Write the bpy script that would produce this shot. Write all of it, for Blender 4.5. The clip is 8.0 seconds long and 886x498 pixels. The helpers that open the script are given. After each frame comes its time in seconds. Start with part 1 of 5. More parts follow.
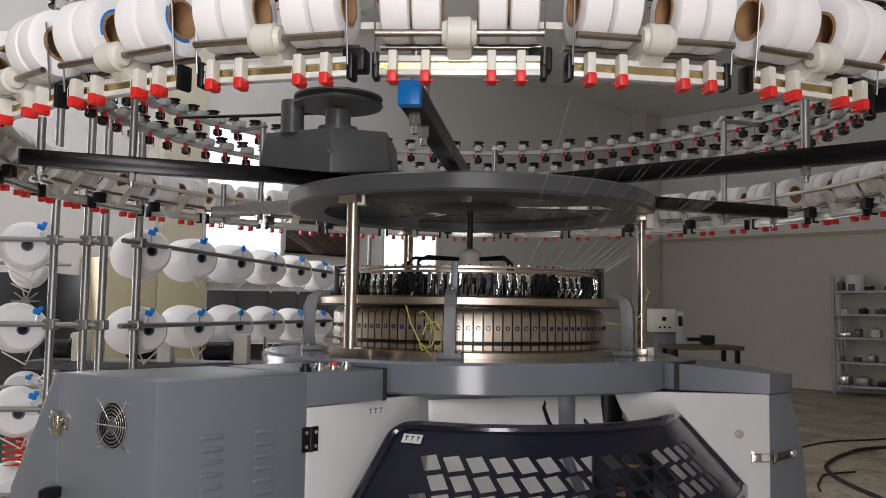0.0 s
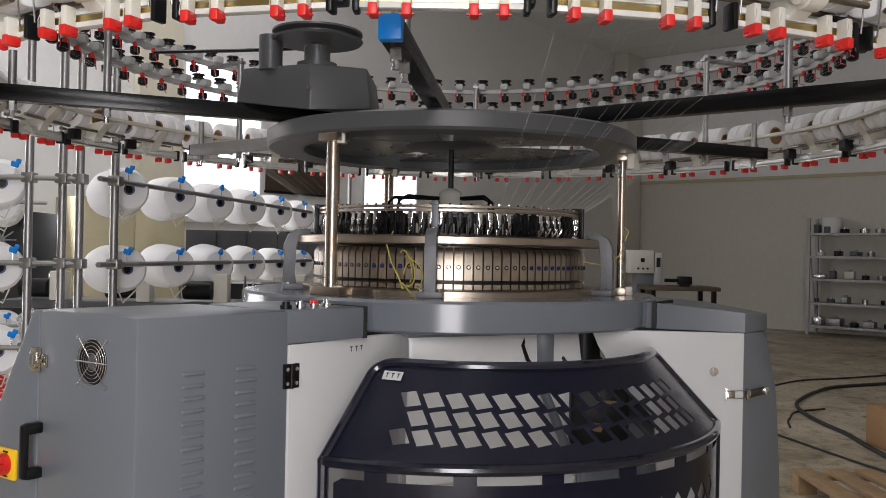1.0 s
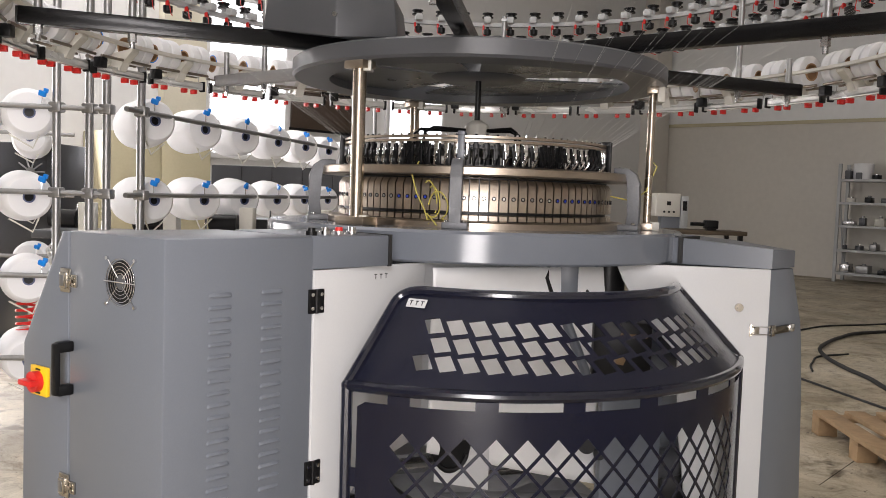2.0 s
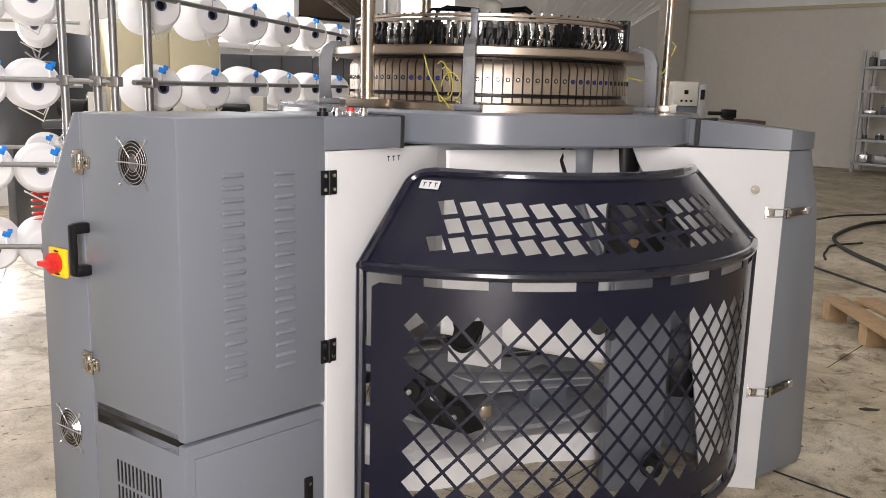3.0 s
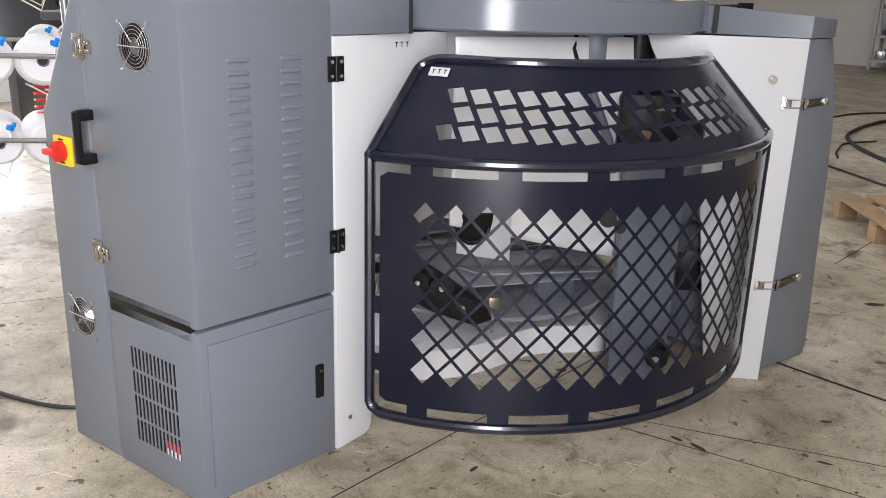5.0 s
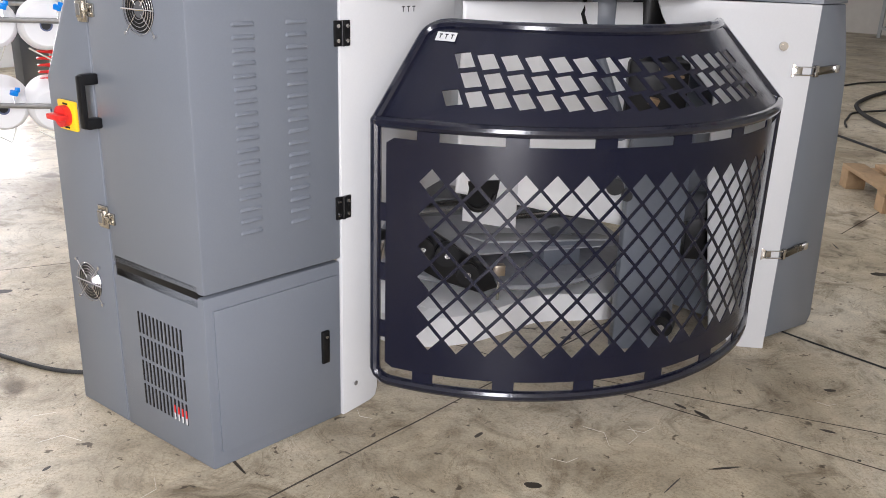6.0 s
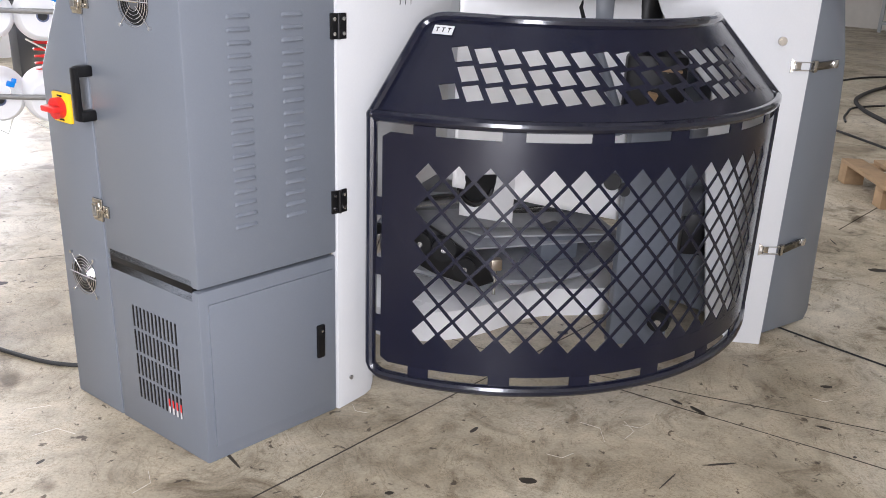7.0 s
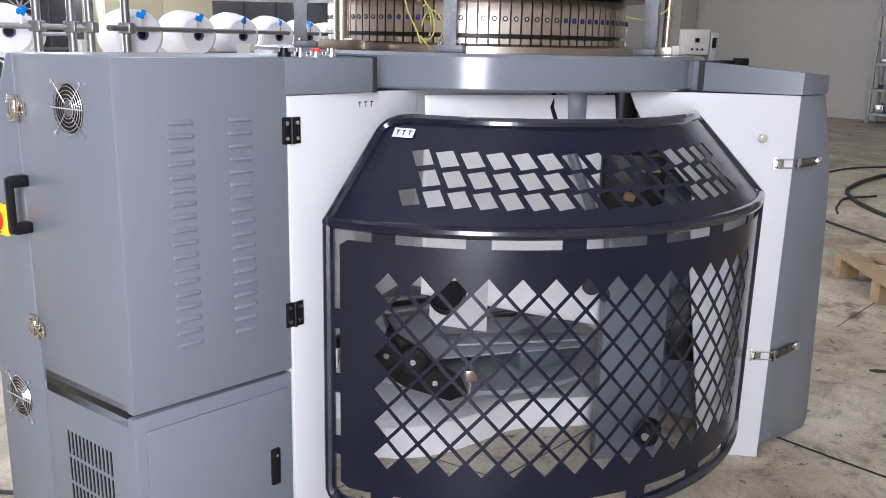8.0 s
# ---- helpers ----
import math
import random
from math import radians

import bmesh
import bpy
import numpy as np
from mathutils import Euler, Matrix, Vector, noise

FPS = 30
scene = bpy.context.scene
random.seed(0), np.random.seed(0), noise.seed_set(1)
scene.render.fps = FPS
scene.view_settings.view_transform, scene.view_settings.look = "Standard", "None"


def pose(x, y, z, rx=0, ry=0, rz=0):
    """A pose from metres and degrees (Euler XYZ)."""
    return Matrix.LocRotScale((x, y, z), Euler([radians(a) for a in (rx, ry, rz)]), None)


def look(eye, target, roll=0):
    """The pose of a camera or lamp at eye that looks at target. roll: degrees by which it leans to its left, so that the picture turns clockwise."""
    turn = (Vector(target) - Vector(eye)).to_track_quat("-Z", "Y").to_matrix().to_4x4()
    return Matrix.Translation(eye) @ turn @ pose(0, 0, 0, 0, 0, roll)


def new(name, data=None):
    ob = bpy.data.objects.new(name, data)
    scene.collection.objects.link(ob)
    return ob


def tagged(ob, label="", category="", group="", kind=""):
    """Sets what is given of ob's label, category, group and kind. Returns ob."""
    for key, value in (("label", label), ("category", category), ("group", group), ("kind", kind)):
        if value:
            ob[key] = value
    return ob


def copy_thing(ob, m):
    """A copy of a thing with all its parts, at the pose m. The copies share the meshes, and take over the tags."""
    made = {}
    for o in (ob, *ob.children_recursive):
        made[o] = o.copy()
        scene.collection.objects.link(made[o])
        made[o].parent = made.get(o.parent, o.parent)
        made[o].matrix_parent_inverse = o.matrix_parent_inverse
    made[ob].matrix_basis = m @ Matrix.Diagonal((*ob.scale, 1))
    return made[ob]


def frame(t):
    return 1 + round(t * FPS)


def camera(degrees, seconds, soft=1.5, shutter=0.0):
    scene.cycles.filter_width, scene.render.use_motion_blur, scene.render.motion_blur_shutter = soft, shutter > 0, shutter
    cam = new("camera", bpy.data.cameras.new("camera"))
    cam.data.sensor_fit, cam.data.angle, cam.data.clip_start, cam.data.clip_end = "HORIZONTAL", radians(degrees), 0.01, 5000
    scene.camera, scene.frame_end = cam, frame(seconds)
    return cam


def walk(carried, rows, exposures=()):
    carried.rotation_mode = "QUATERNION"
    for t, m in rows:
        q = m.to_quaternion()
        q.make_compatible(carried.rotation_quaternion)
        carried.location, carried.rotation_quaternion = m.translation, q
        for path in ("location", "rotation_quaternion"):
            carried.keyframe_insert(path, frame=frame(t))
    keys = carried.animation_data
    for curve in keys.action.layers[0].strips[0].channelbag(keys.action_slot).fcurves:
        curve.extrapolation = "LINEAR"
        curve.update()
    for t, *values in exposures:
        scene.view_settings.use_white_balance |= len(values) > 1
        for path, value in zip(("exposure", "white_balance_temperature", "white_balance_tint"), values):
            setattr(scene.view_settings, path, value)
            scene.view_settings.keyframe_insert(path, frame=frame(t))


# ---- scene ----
cam = camera(55.3, 8.0, soft=0.9)
PATH = [
    (0, (0.192, -2.897, 1.255), (-0.003, -0.912, 1.402), 0.9),
    (0.5, (0.191, -2.897, 1.252), (0.025, -0.904, 1.295), 1),
    (1, (0.191, -2.893, 1.249), (0.044, -0.898, 1.258), 1.1),
    (1.2, (0.187, -2.886, 1.255), (0.046, -0.891, 1.253), 1.4),
    (2.3, (0.188, -2.887, 1.198), (-0.034, -0.911, 0.984), 1.8),
    (2.5, (0.188, -2.885, 1.192), (-0.041, -0.918, 0.913), 1.6),
    (3, (0.188, -2.881, 1.183), (-0.031, -0.928, 0.807), 1.6),
    (3.5, (0.186, -2.875, 1.170), (-0.024, -0.932, 0.746), 1.6),
    (4, (0.182, -2.872, 1.164), (-0.021, -0.934, 0.710), 1.6),
    (4.5, (0.181, -2.870, 1.161), (-0.023, -0.951, 0.636), 1.8),
    (5, (0.181, -2.870, 1.154), (-0.040, -0.976, 0.551), 1.7),
    (6.5, (0.175, -2.865, 1.148), (-0.048, -0.999, 0.465), 2),
    (7, (0.182, -2.858, 1.150), (-0.040, -0.994, 0.461), 2.2),
    (7.5, (0.221, -2.815, 1.151), (-0.021, -0.913, 0.582), 2.6),
    (8, (0.244, -2.709, 1.155), (0.008, -0.783, 0.672), 1.4),
]
EXPOSURES = [
    (0.0, -1.2, 6250, 15),
    (1.2, -0.95, 6250, 15),
    (2.5, -0.25, 6500, 17),
    (4.5, -0.2, 6050, 16),
    (6.5, -0.15, 5950, 16),
    (8.0, 0.0, 5650, 18),
]
walk(cam, [(t, look(eye, target, roll)) for t, eye, target, roll in PATH], EXPOSURES)


# ---- light ----
world = bpy.data.worlds.new("world")
scene.world = world
world.use_nodes = True
wn = world.node_tree.nodes
sky = wn.new("ShaderNodeTexSky")
sky.sky_type, sky.sun_disc = "NISHITA", False
sky.sun_elevation, sky.sun_rotation = radians(40), radians(200)
world.node_tree.links.new(sky.outputs[0], wn["Background"].inputs[0])
wn["Background"].inputs[1].default_value = 0.12


def area_lamp(name, eye, target, wide, high, watts, colour):
    data = bpy.data.lights.new(name, "AREA")
    data.shape, data.size, data.size_y, data.energy, data.color = "RECTANGLE", wide, high, watts, colour
    ob = new(name, data)
    ob.matrix_world = look(eye, target)
    return ob


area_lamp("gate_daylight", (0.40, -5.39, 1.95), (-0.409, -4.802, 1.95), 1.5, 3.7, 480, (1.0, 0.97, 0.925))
# unseen fill before the closed north wall, brightens creel, ceiling and east wall
area_lamp("side_fill", (-5.1, 3.35, 1.9), (0.2, -0.2, 3.6), 3.4, 3.4, 580, (1.0, 0.98, 0.945))
# added fill from above; the roof has no lamp or skylight here
area_lamp("overhead_fill", (-2.2, 3.2, 5.1), (-2.2, 3.2, 0), 2.6, 7.0, 130, (1.0, 0.98, 0.95))


# ---- materials ----
def node_material(name, colour, rough=0.5, metal=0.0, vary=0.06, grain=40.0, stain=3.0, bump=0.02, rough_vary=0.08, coat=0.0, spec=0.5):
    """A painted or bare surface with fine grain and broad stains."""
    m = bpy.data.materials.new(name)
    m.use_nodes = True
    n, l = m.node_tree.nodes, m.node_tree.links
    b = n["Principled BSDF"]
    tc = n.new("ShaderNodeTexCoord")
    info = n.new("ShaderNodeObjectInfo")
    fine, broad = n.new("ShaderNodeTexNoise"), n.new("ShaderNodeTexNoise")
    fine.inputs["Scale"].default_value, fine.inputs["Detail"].default_value = grain, 4
    broad.inputs["Scale"].default_value, broad.inputs["Detail"].default_value = stain, 5
    for t in (fine, broad):
        l.new(tc.outputs["Object"], t.inputs["Vector"])
    add = n.new("ShaderNodeMath")
    add.operation = "ADD"
    l.new(fine.outputs["Fac"], add.inputs[0])
    l.new(broad.outputs["Fac"], add.inputs[1])
    add2 = n.new("ShaderNodeMath")
    add2.operation = "MULTIPLY_ADD"
    l.new(info.outputs["Random"], add2.inputs[0])
    add2.inputs[1].default_value = 0.35
    l.new(add.outputs[0], add2.inputs[2])
    ramp = n.new("ShaderNodeMapRange")
    ramp.inputs["From Min"].default_value, ramp.inputs["From Max"].default_value = 0.7, 1.65
    ramp.inputs["To Min"].default_value, ramp.inputs["To Max"].default_value = 1 - vary, 1 + vary
    l.new(add2.outputs[0], ramp.inputs["Value"])
    mix = n.new("ShaderNodeVectorMath")
    mix.operation = "SCALE"
    mix.inputs[0].default_value = colour
    l.new(ramp.outputs[0], mix.inputs["Scale"])
    l.new(mix.outputs[0], b.inputs["Base Color"])
    rr = n.new("ShaderNodeMapRange")
    rr.inputs["To Min"].default_value, rr.inputs["To Max"].default_value = max(0.02, rough - rough_vary), min(1, rough + rough_vary)
    l.new(broad.outputs["Fac"], rr.inputs["Value"])
    l.new(rr.outputs[0], b.inputs["Roughness"])
    b.inputs["Metallic"].default_value = metal
    b.inputs["Coat Weight"].default_value = coat
    b.inputs["Specular IOR Level"].default_value = spec
    if bump:
        bp = n.new("ShaderNodeBump")
        bp.inputs["Strength"].default_value, bp.inputs["Distance"].default_value = 1.0, bump * 0.02
        l.new(fine.outputs["Fac"], bp.inputs["Height"])
        l.new(bp.outputs[0], b.inputs["Normal"])
    return m


GREY = node_material("grey_enamel", (0.145, 0.16, 0.185), 0.36, 0, 0.05, 260, 2.2, 0.006)
GREY_GLOSS = node_material("glossy_grey_enamel", (0.145, 0.16, 0.185), 0.15, 0, 0.05, 260, 2.2, 0.003, 0.04)
GREY_DARK = node_material("dark_grey_enamel", (0.078, 0.081, 0.088), 0.36, 0, 0.06, 240, 2.5, 0.006)
WHITE = node_material("white_enamel", (0.57, 0.575, 0.58), 0.42, 0, 0.03, 200, 1.5, 0.004)
NAVY = node_material("navy_powder_coat", (0.0065, 0.0075, 0.0185), 0.2, 0, 0.12, 500, 3.0, 0.012, 0.06, 0.0, 0.36)
NAVY_RAIL = node_material("navy_gloss_tube", (0.006, 0.007, 0.017), 0.16, 0, 0.12, 300, 3.0, 0.008, 0.05, 0.5, 0.5)
BLACK = node_material("black_plastic", (0.005, 0.005, 0.0055), 0.38, 0, 0.15, 120, 4, spec=0.3)
BLACK_STEEL = node_material("black_beam_paint", (0.004, 0.004, 0.0045), 0.24, 0, 0.2, 80, 4, spec=0.3)
STEEL = node_material("bright_steel", (0.56, 0.56, 0.56), 0.24, 1, 0.08, 90, 6, 0.01)
CHROME = node_material("chrome", (0.72, 0.72, 0.73), 0.12, 1, 0.05, 60, 8, 0.0)
GOLD = node_material("champagne_steel", (0.45, 0.385, 0.315), 0.33, 1, 0.08, 140, 5, 0.008)
GOLD_POST = node_material("satin_bronze_steel", (0.46, 0.40, 0.33), 0.27, 1, 0.06, 160, 5, 0.005)
ZINC = node_material("galvanised_tube", (0.33, 0.33, 0.33), 0.42, 0.9, 0.15, 60, 9, 0.02)
RED = node_material("red_plastic", (0.62, 0.02, 0.015), 0.4, 0, 0.08, 80, 6)
YELLOW = node_material("yellow_plastic", (0.85, 0.52, 0.01), 0.4, 0, 0.05, 80, 6)
BLUE = node_material("blue_plastic", (0.0, 0.22, 0.75), 0.35, 0, 0.05, 80, 6)
CREAM = node_material("ivory_plastic", (0.62, 0.60, 0.54), 0.42, 0, 0.06, 80, 6)
YARN = node_material("white_yarn", (0.82, 0.82, 0.83), 0.7, 0, 0.03, 900, 14, 0.02)
CARD = node_material("brown_cardboard", (0.30, 0.17, 0.08), 0.75, 0, 0.12, 60, 8, 0.05)
WOOD = node_material("raw_pine", (0.33, 0.22, 0.12), 0.75, 0, 0.25, 30, 7, 0.12)
WALL = node_material("wall_paint", (0.66, 0.63, 0.575), 0.8, 0, 0.06, 12, 0.7, 0.03)
WALL_WHITE = node_material("white_wall_paint", (0.74, 0.74, 0.735), 0.8, 0, 0.04, 12, 0.7, 0.03)
CEIL = node_material("ceiling_panel", (0.80, 0.805, 0.80), 0.6, 0, 0.05, 8, 0.5, 0.02)
BEIGE = node_material("beige_paint", (0.50, 0.45, 0.30), 0.6, 0, 0.06, 40, 2)
CABLE = node_material("black_rubber", (0.02, 0.02, 0.02), 0.6, 0, 0.1, 60, 5)


def concrete():
    """Worn, stained concrete floor."""
    m = bpy.data.materials.new("worn_concrete")
    m.use_nodes = True
    n, l = m.node_tree.nodes, m.node_tree.links
    b = n["Principled BSDF"]
    tc = n.new("ShaderNodeTexCoord")

    def tex(scale, detail, rough=0.55, distort=0.0):
        t = n.new("ShaderNodeTexNoise")
        t.inputs["Scale"].default_value, t.inputs["Detail"].default_value = scale, detail
        t.inputs["Roughness"].default_value, t.inputs["Distortion"].default_value = rough, distort
        l.new(tc.outputs["Object"], t.inputs["Vector"])
        return t

    def ramp(src, stops):
        r = n.new("ShaderNodeValToRGB")
        e = r.color_ramp.elements
        e[0].position, e[0].color = stops[0]
        e[1].position, e[1].color = stops[-1]
        for p, c in stops[1:-1]:
            e.new(p).color = c
        l.new(src, r.inputs[0])
        return r

    def mult(a, c):
        x = n.new("ShaderNodeMix")
        x.data_type, x.blend_type = "RGBA", "MULTIPLY"
        x.inputs[0].default_value = 1
        l.new(a, x.inputs[6])
        l.new(c, x.inputs[7])
        return x.outputs[2]

    base = ramp(tex(1.3, 8, 0.62, 0.6).outputs["Fac"], [(0.30, (0.22, 0.18, 0.12, 1)), (0.5, (0.44, 0.385, 0.288, 1)), (0.68, (0.58, 0.53, 0.43, 1))])
    grime = ramp(tex(5.5, 7, 0.7, 1.2).outputs["Fac"], [(0.34, (0.50, 0.46, 0.40, 1)), (0.47, (0.95, 0.95, 0.94, 1)), (0.62, (1.15, 1.14, 1.12, 1))])
    specks = ramp(tex(26, 3, 0.6, 0.4).outputs["Fac"], [(0.31, (0.25, 0.22, 0.19, 1)), (0.36, (1, 1, 1, 1)), (1, (1, 1, 1, 1))])
    blots = ramp(tex(3.4, 2, 0.5, 0.8).outputs["Fac"], [(0.27, (0.30, 0.26, 0.22, 1)), (0.33, (1, 1, 1, 1)), (1, (1, 1, 1, 1))])
    sand = ramp(tex(140, 4, 0.7).outputs["Fac"], [(0.30, (0.72, 0.71, 0.69, 1)), (0.5, (1, 1, 1, 1)), (0.72, (1.16, 1.16, 1.15, 1))])
    veins = ramp(tex(2.1, 9, 0.75, 2.5).outputs["Fac"], [(0.485, (1, 1, 1, 1)), (0.497, (0.62, 0.58, 0.52, 1)), (0.509, (1, 1, 1, 1))])
    c = mult(mult(mult(base.outputs[0], grime.outputs[0]), specks.outputs[0]), blots.outputs[0])
    c = mult(mult(c, sand.outputs[0]), veins.outputs[0])
    l.new(c, b.inputs["Base Color"])
    fine = tex(90, 5)
    rr = n.new("ShaderNodeMapRange")
    rr.inputs["From Min"].default_value, rr.inputs["From Max"].default_value = 0.3, 0.7
    rr.inputs["To Min"].default_value, rr.inputs["To Max"].default_value = 0.34, 0.62
    l.new(tex(2.2, 6).outputs["Fac"], rr.inputs["Value"])
    l.new(rr.outputs[0], b.inputs["Roughness"])
    bp = n.new("ShaderNodeBump")
    bp.inputs["Distance"].default_value = 0.0012
    l.new(fine.outputs["Fac"], bp.inputs["Height"])
    l.new(bp.outputs[0], b.inputs["Normal"])
    return m


CONCRETE = concrete()


# ---- mesh helpers ----
def thing(name, label, category, group="", kind="", m=None):
    ob = new(name)
    ob.empty_display_size = 0.05
    if m is not None:
        ob.matrix_basis = m
    return tagged(ob, label, category, group, kind)


def part(name, bm, mat, parent=None, label="", smooth=True):
    me = bpy.data.meshes.new(name)
    bmesh.ops.recalc_face_normals(bm, faces=bm.faces)
    bm.to_mesh(me)
    bm.free()
    me.materials.append(mat)
    if smooth:
        me.shade_smooth()
        me.set_sharp_from_angle(angle=radians(34))
    ob = new(name, me)
    if parent is not None:
        ob.parent = parent
    return tagged(ob, label)


def box(bm, x0, x1, y0, y1, z0, z1, m=None, bevel=0.0):
    r = bmesh.ops.create_cube(bm, size=1, matrix=Matrix.LocRotScale(((x0 + x1) / 2, (y0 + y1) / 2, (z0 + z1) / 2), None, (x1 - x0, y1 - y0, z1 - z0)))
    vs = r["verts"]
    if bevel:
        es = list({e for v in vs for e in v.link_edges})
        g = bmesh.ops.bevel(bm, geom=es, offset=bevel, segments=2, affect="EDGES", profile=0.5)
        vs = list({v for f in g["faces"] for v in f.verts} | {v for v in vs if v.is_valid})
    if m is not None:
        bmesh.ops.transform(bm, matrix=m, verts=vs)
    return bm


def rod(bm, p, q, r, seg=12, r2=None):
    p, q = Vector(p), Vector(q)
    d = q - p
    m = Matrix.Translation((p + q) / 2) @ d.to_track_quat("Z", "Y").to_matrix().to_4x4()
    bmesh.ops.create_cone(bm, cap_ends=True, segments=seg, radius1=r, radius2=r if r2 is None else r2, depth=d.length, matrix=m)
    return bm


def lathe(bm, profile, seg=48, a0=0.0, a1=360.0, m=None):
    """Turns a closed profile of (radius, z) about the z axis, wholly or from a0 to a1 degrees."""
    full = a1 - a0 >= 359.9
    rings = []
    for i in range(seg if full else seg + 1):
        a = radians(a0 + (a1 - a0) * i / seg)
        rings.append([bm.verts.new((r * math.cos(a), r * math.sin(a), z)) for r, z in profile])
    k = len(profile)
    for i in range(len(rings) if full else len(rings) - 1):
        s, t = rings[i], rings[(i + 1) % len(rings)]
        for j in range(k):
            bm.faces.new((s[j], t[j], t[(j + 1) % k], s[(j + 1) % k]))
    if not full:
        bm.faces.new(rings[0])
        bm.faces.new(rings[-1])
    if m is not None:
        bmesh.ops.transform(bm, matrix=m, verts=[v for ring in rings for v in ring])
    return bm


def prism(bm, outline, z0, z1, m=None, bevel=0.0):
    """Extrudes a plan outline from z0 to z1."""
    lo = [bm.verts.new((x, y, z0)) for x, y in outline]
    hi = [bm.verts.new((x, y, z1)) for x, y in outline]
    fs = [bm.faces.new(lo[::-1]), bm.faces.new(hi)]
    k = len(outline)
    for i in range(k):
        fs.append(bm.faces.new((lo[i], lo[(i + 1) % k], hi[(i + 1) % k], hi[i])))
    vs = lo + hi
    if bevel:
        es = list({e for f in fs for e in f.edges})
        g = bmesh.ops.bevel(bm, geom=es, offset=bevel, segments=2, affect="EDGES", profile=0.5)
        vs = list({v for f in g["faces"] for v in f.verts} | {v for v in vs if v.is_valid})
    if m is not None:
        bmesh.ops.transform(bm, matrix=m, verts=vs)
    return bm


def tube(bm, pts, r, seg=8, closed=False):
    """A round bar along a line of points."""
    pts = [Vector(p) for p in pts]
    n, rings, up = len(pts), [], None
    for i, p in enumerate(pts):
        a = pts[i - 1] if (i or closed) else p
        b = pts[(i + 1) % n] if (i < n - 1 or closed) else p
        d = (b - a).normalized()
        if up is None:
            up = d.orthogonal().normalized()
        up = (up - d * up.dot(d)).normalized()
        side = d.cross(up)
        rings.append([bm.verts.new(p + r * (math.cos(k) * up + math.sin(k) * side)) for k in (2 * math.pi * j / seg for j in range(seg))])
    for i in range(n if closed else n - 1):
        s, t = rings[i], rings[(i + 1) % n]
        for j in range(seg):
            bm.faces.new((s[j], s[(j + 1) % seg], t[(j + 1) % seg], t[j]))
    if not closed:
        bm.faces.new(rings[0][::-1])
        bm.faces.new(rings[-1])
    return bm


def polar(r, a, z=0.0):
    return Vector((r * math.cos(radians(a)), r * math.sin(radians(a)), z))


def radial(a, r=0.0, z=0.0):
    """Local x points outward from the machine's axis at that angle."""
    return Matrix.Translation(polar(r, a, z)) @ Matrix.Rotation(radians(a), 4, "Z")


def frame_on(origin, along, up=(0, 0, 1)):
    """Local x runs along, z up, y into the thing behind the face."""
    x = Vector(along).normalized()
    z = Vector(up).normalized()
    y = z.cross(x)
    m = Matrix((x, y, z)).transposed().to_4x4()
    m.translation = Vector(origin)
    return m


B = bmesh.new

# ---- the hall ----
CORNER = Vector((2.64, 14.4, 0))
ALONG_A = Vector((math.cos(radians(-36)), math.sin(radians(-36)), 0))
ALONG_B = Vector((math.cos(radians(234)), math.sin(radians(234)), 0))
HALL_A, HALL_B, HALL_H = 10.0, 30.0, 5.2
FA = frame_on(CORNER, ALONG_A)
FB = frame_on(CORNER, -ALONG_B)
far_corner = CORNER + ALONG_A * HALL_A + ALONG_B * HALL_B

ground = B()
k = [CORNER, CORNER + ALONG_A * HALL_A, far_corner, CORNER + ALONG_B * HALL_B]
mid = sum(k, Vector()) / 4
prism(ground, [tuple((mid + (p - mid) * 1.03).xy) for p in k], -0.2, 0.0)
floor = tagged(part("floor", ground, CONCRETE, smooth=False), "worn beige concrete floor with dark stains and cracks", "floor", kind="structure")

bm = B()
box(bm, 0, HALL_A, 0, 0.25, 0, 2.72, FA)
wall_east = tagged(part("wall_east", bm, WALL, smooth=False), "greyish beige painted factory wall", "wall", kind="structure")
bm = B()
box(bm, 0, HALL_A, 0.03, 0.25, 2.72, HALL_H, FA)
tagged(part("wall_east_upper", bm, CEIL, smooth=False), "pale grey upper wall panels above a ledge", "wall", kind="structure")
bm = B()
box(bm, 0, HALL_A, -0.04, 0.03, 2.68, 2.74, FA)
tagged(part("trim", bm, BEIGE, smooth=False), "thin ledge strip along the wall", "trim", kind="structure")
bm = B()
box(bm, -HALL_B, 0, 0, 0.25, 0, HALL_H, FB)
tagged(part("wall_north", bm, WALL_WHITE, smooth=False), "white painted factory wall", "wall", kind="structure")
bm = B()
prism(bm, [tuple((mid + (p - mid) * 1.02).xy) for p in k], HALL_H + 0.04, HALL_H + 0.15)
for i in range(30):
    box(bm, 0, HALL_A, -i - 1 + 0.02, -i, HALL_H, HALL_H + 0.038, FA)
tagged(part("ceiling", bm, CEIL, smooth=False), "pale grey panelled ceiling with seams", "ceiling", kind="structure")
bm = B()
box(bm, 0, HALL_A, -HALL_B - 0.25, -HALL_B, 0, HALL_H, FA)
tagged(part("wall_south", bm, WALL, smooth=False), "plain painted wall closing the hall", "wall", kind="structure")
bm = B()
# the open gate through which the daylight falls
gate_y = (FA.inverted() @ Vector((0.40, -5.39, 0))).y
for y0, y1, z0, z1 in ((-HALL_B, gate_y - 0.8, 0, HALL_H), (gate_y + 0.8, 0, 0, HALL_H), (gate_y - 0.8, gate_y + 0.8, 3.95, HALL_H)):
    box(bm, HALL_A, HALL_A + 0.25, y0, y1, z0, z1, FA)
tagged(part("wall_west", bm, WALL, smooth=False), "plain painted wall with an open gate", "wall", kind="structure")

# ---- circular knitting machine: legs and cabinet ----
MACHINE = thing("knitting_machine", "grey circular knitting machine with navy mesh guard", "machine")


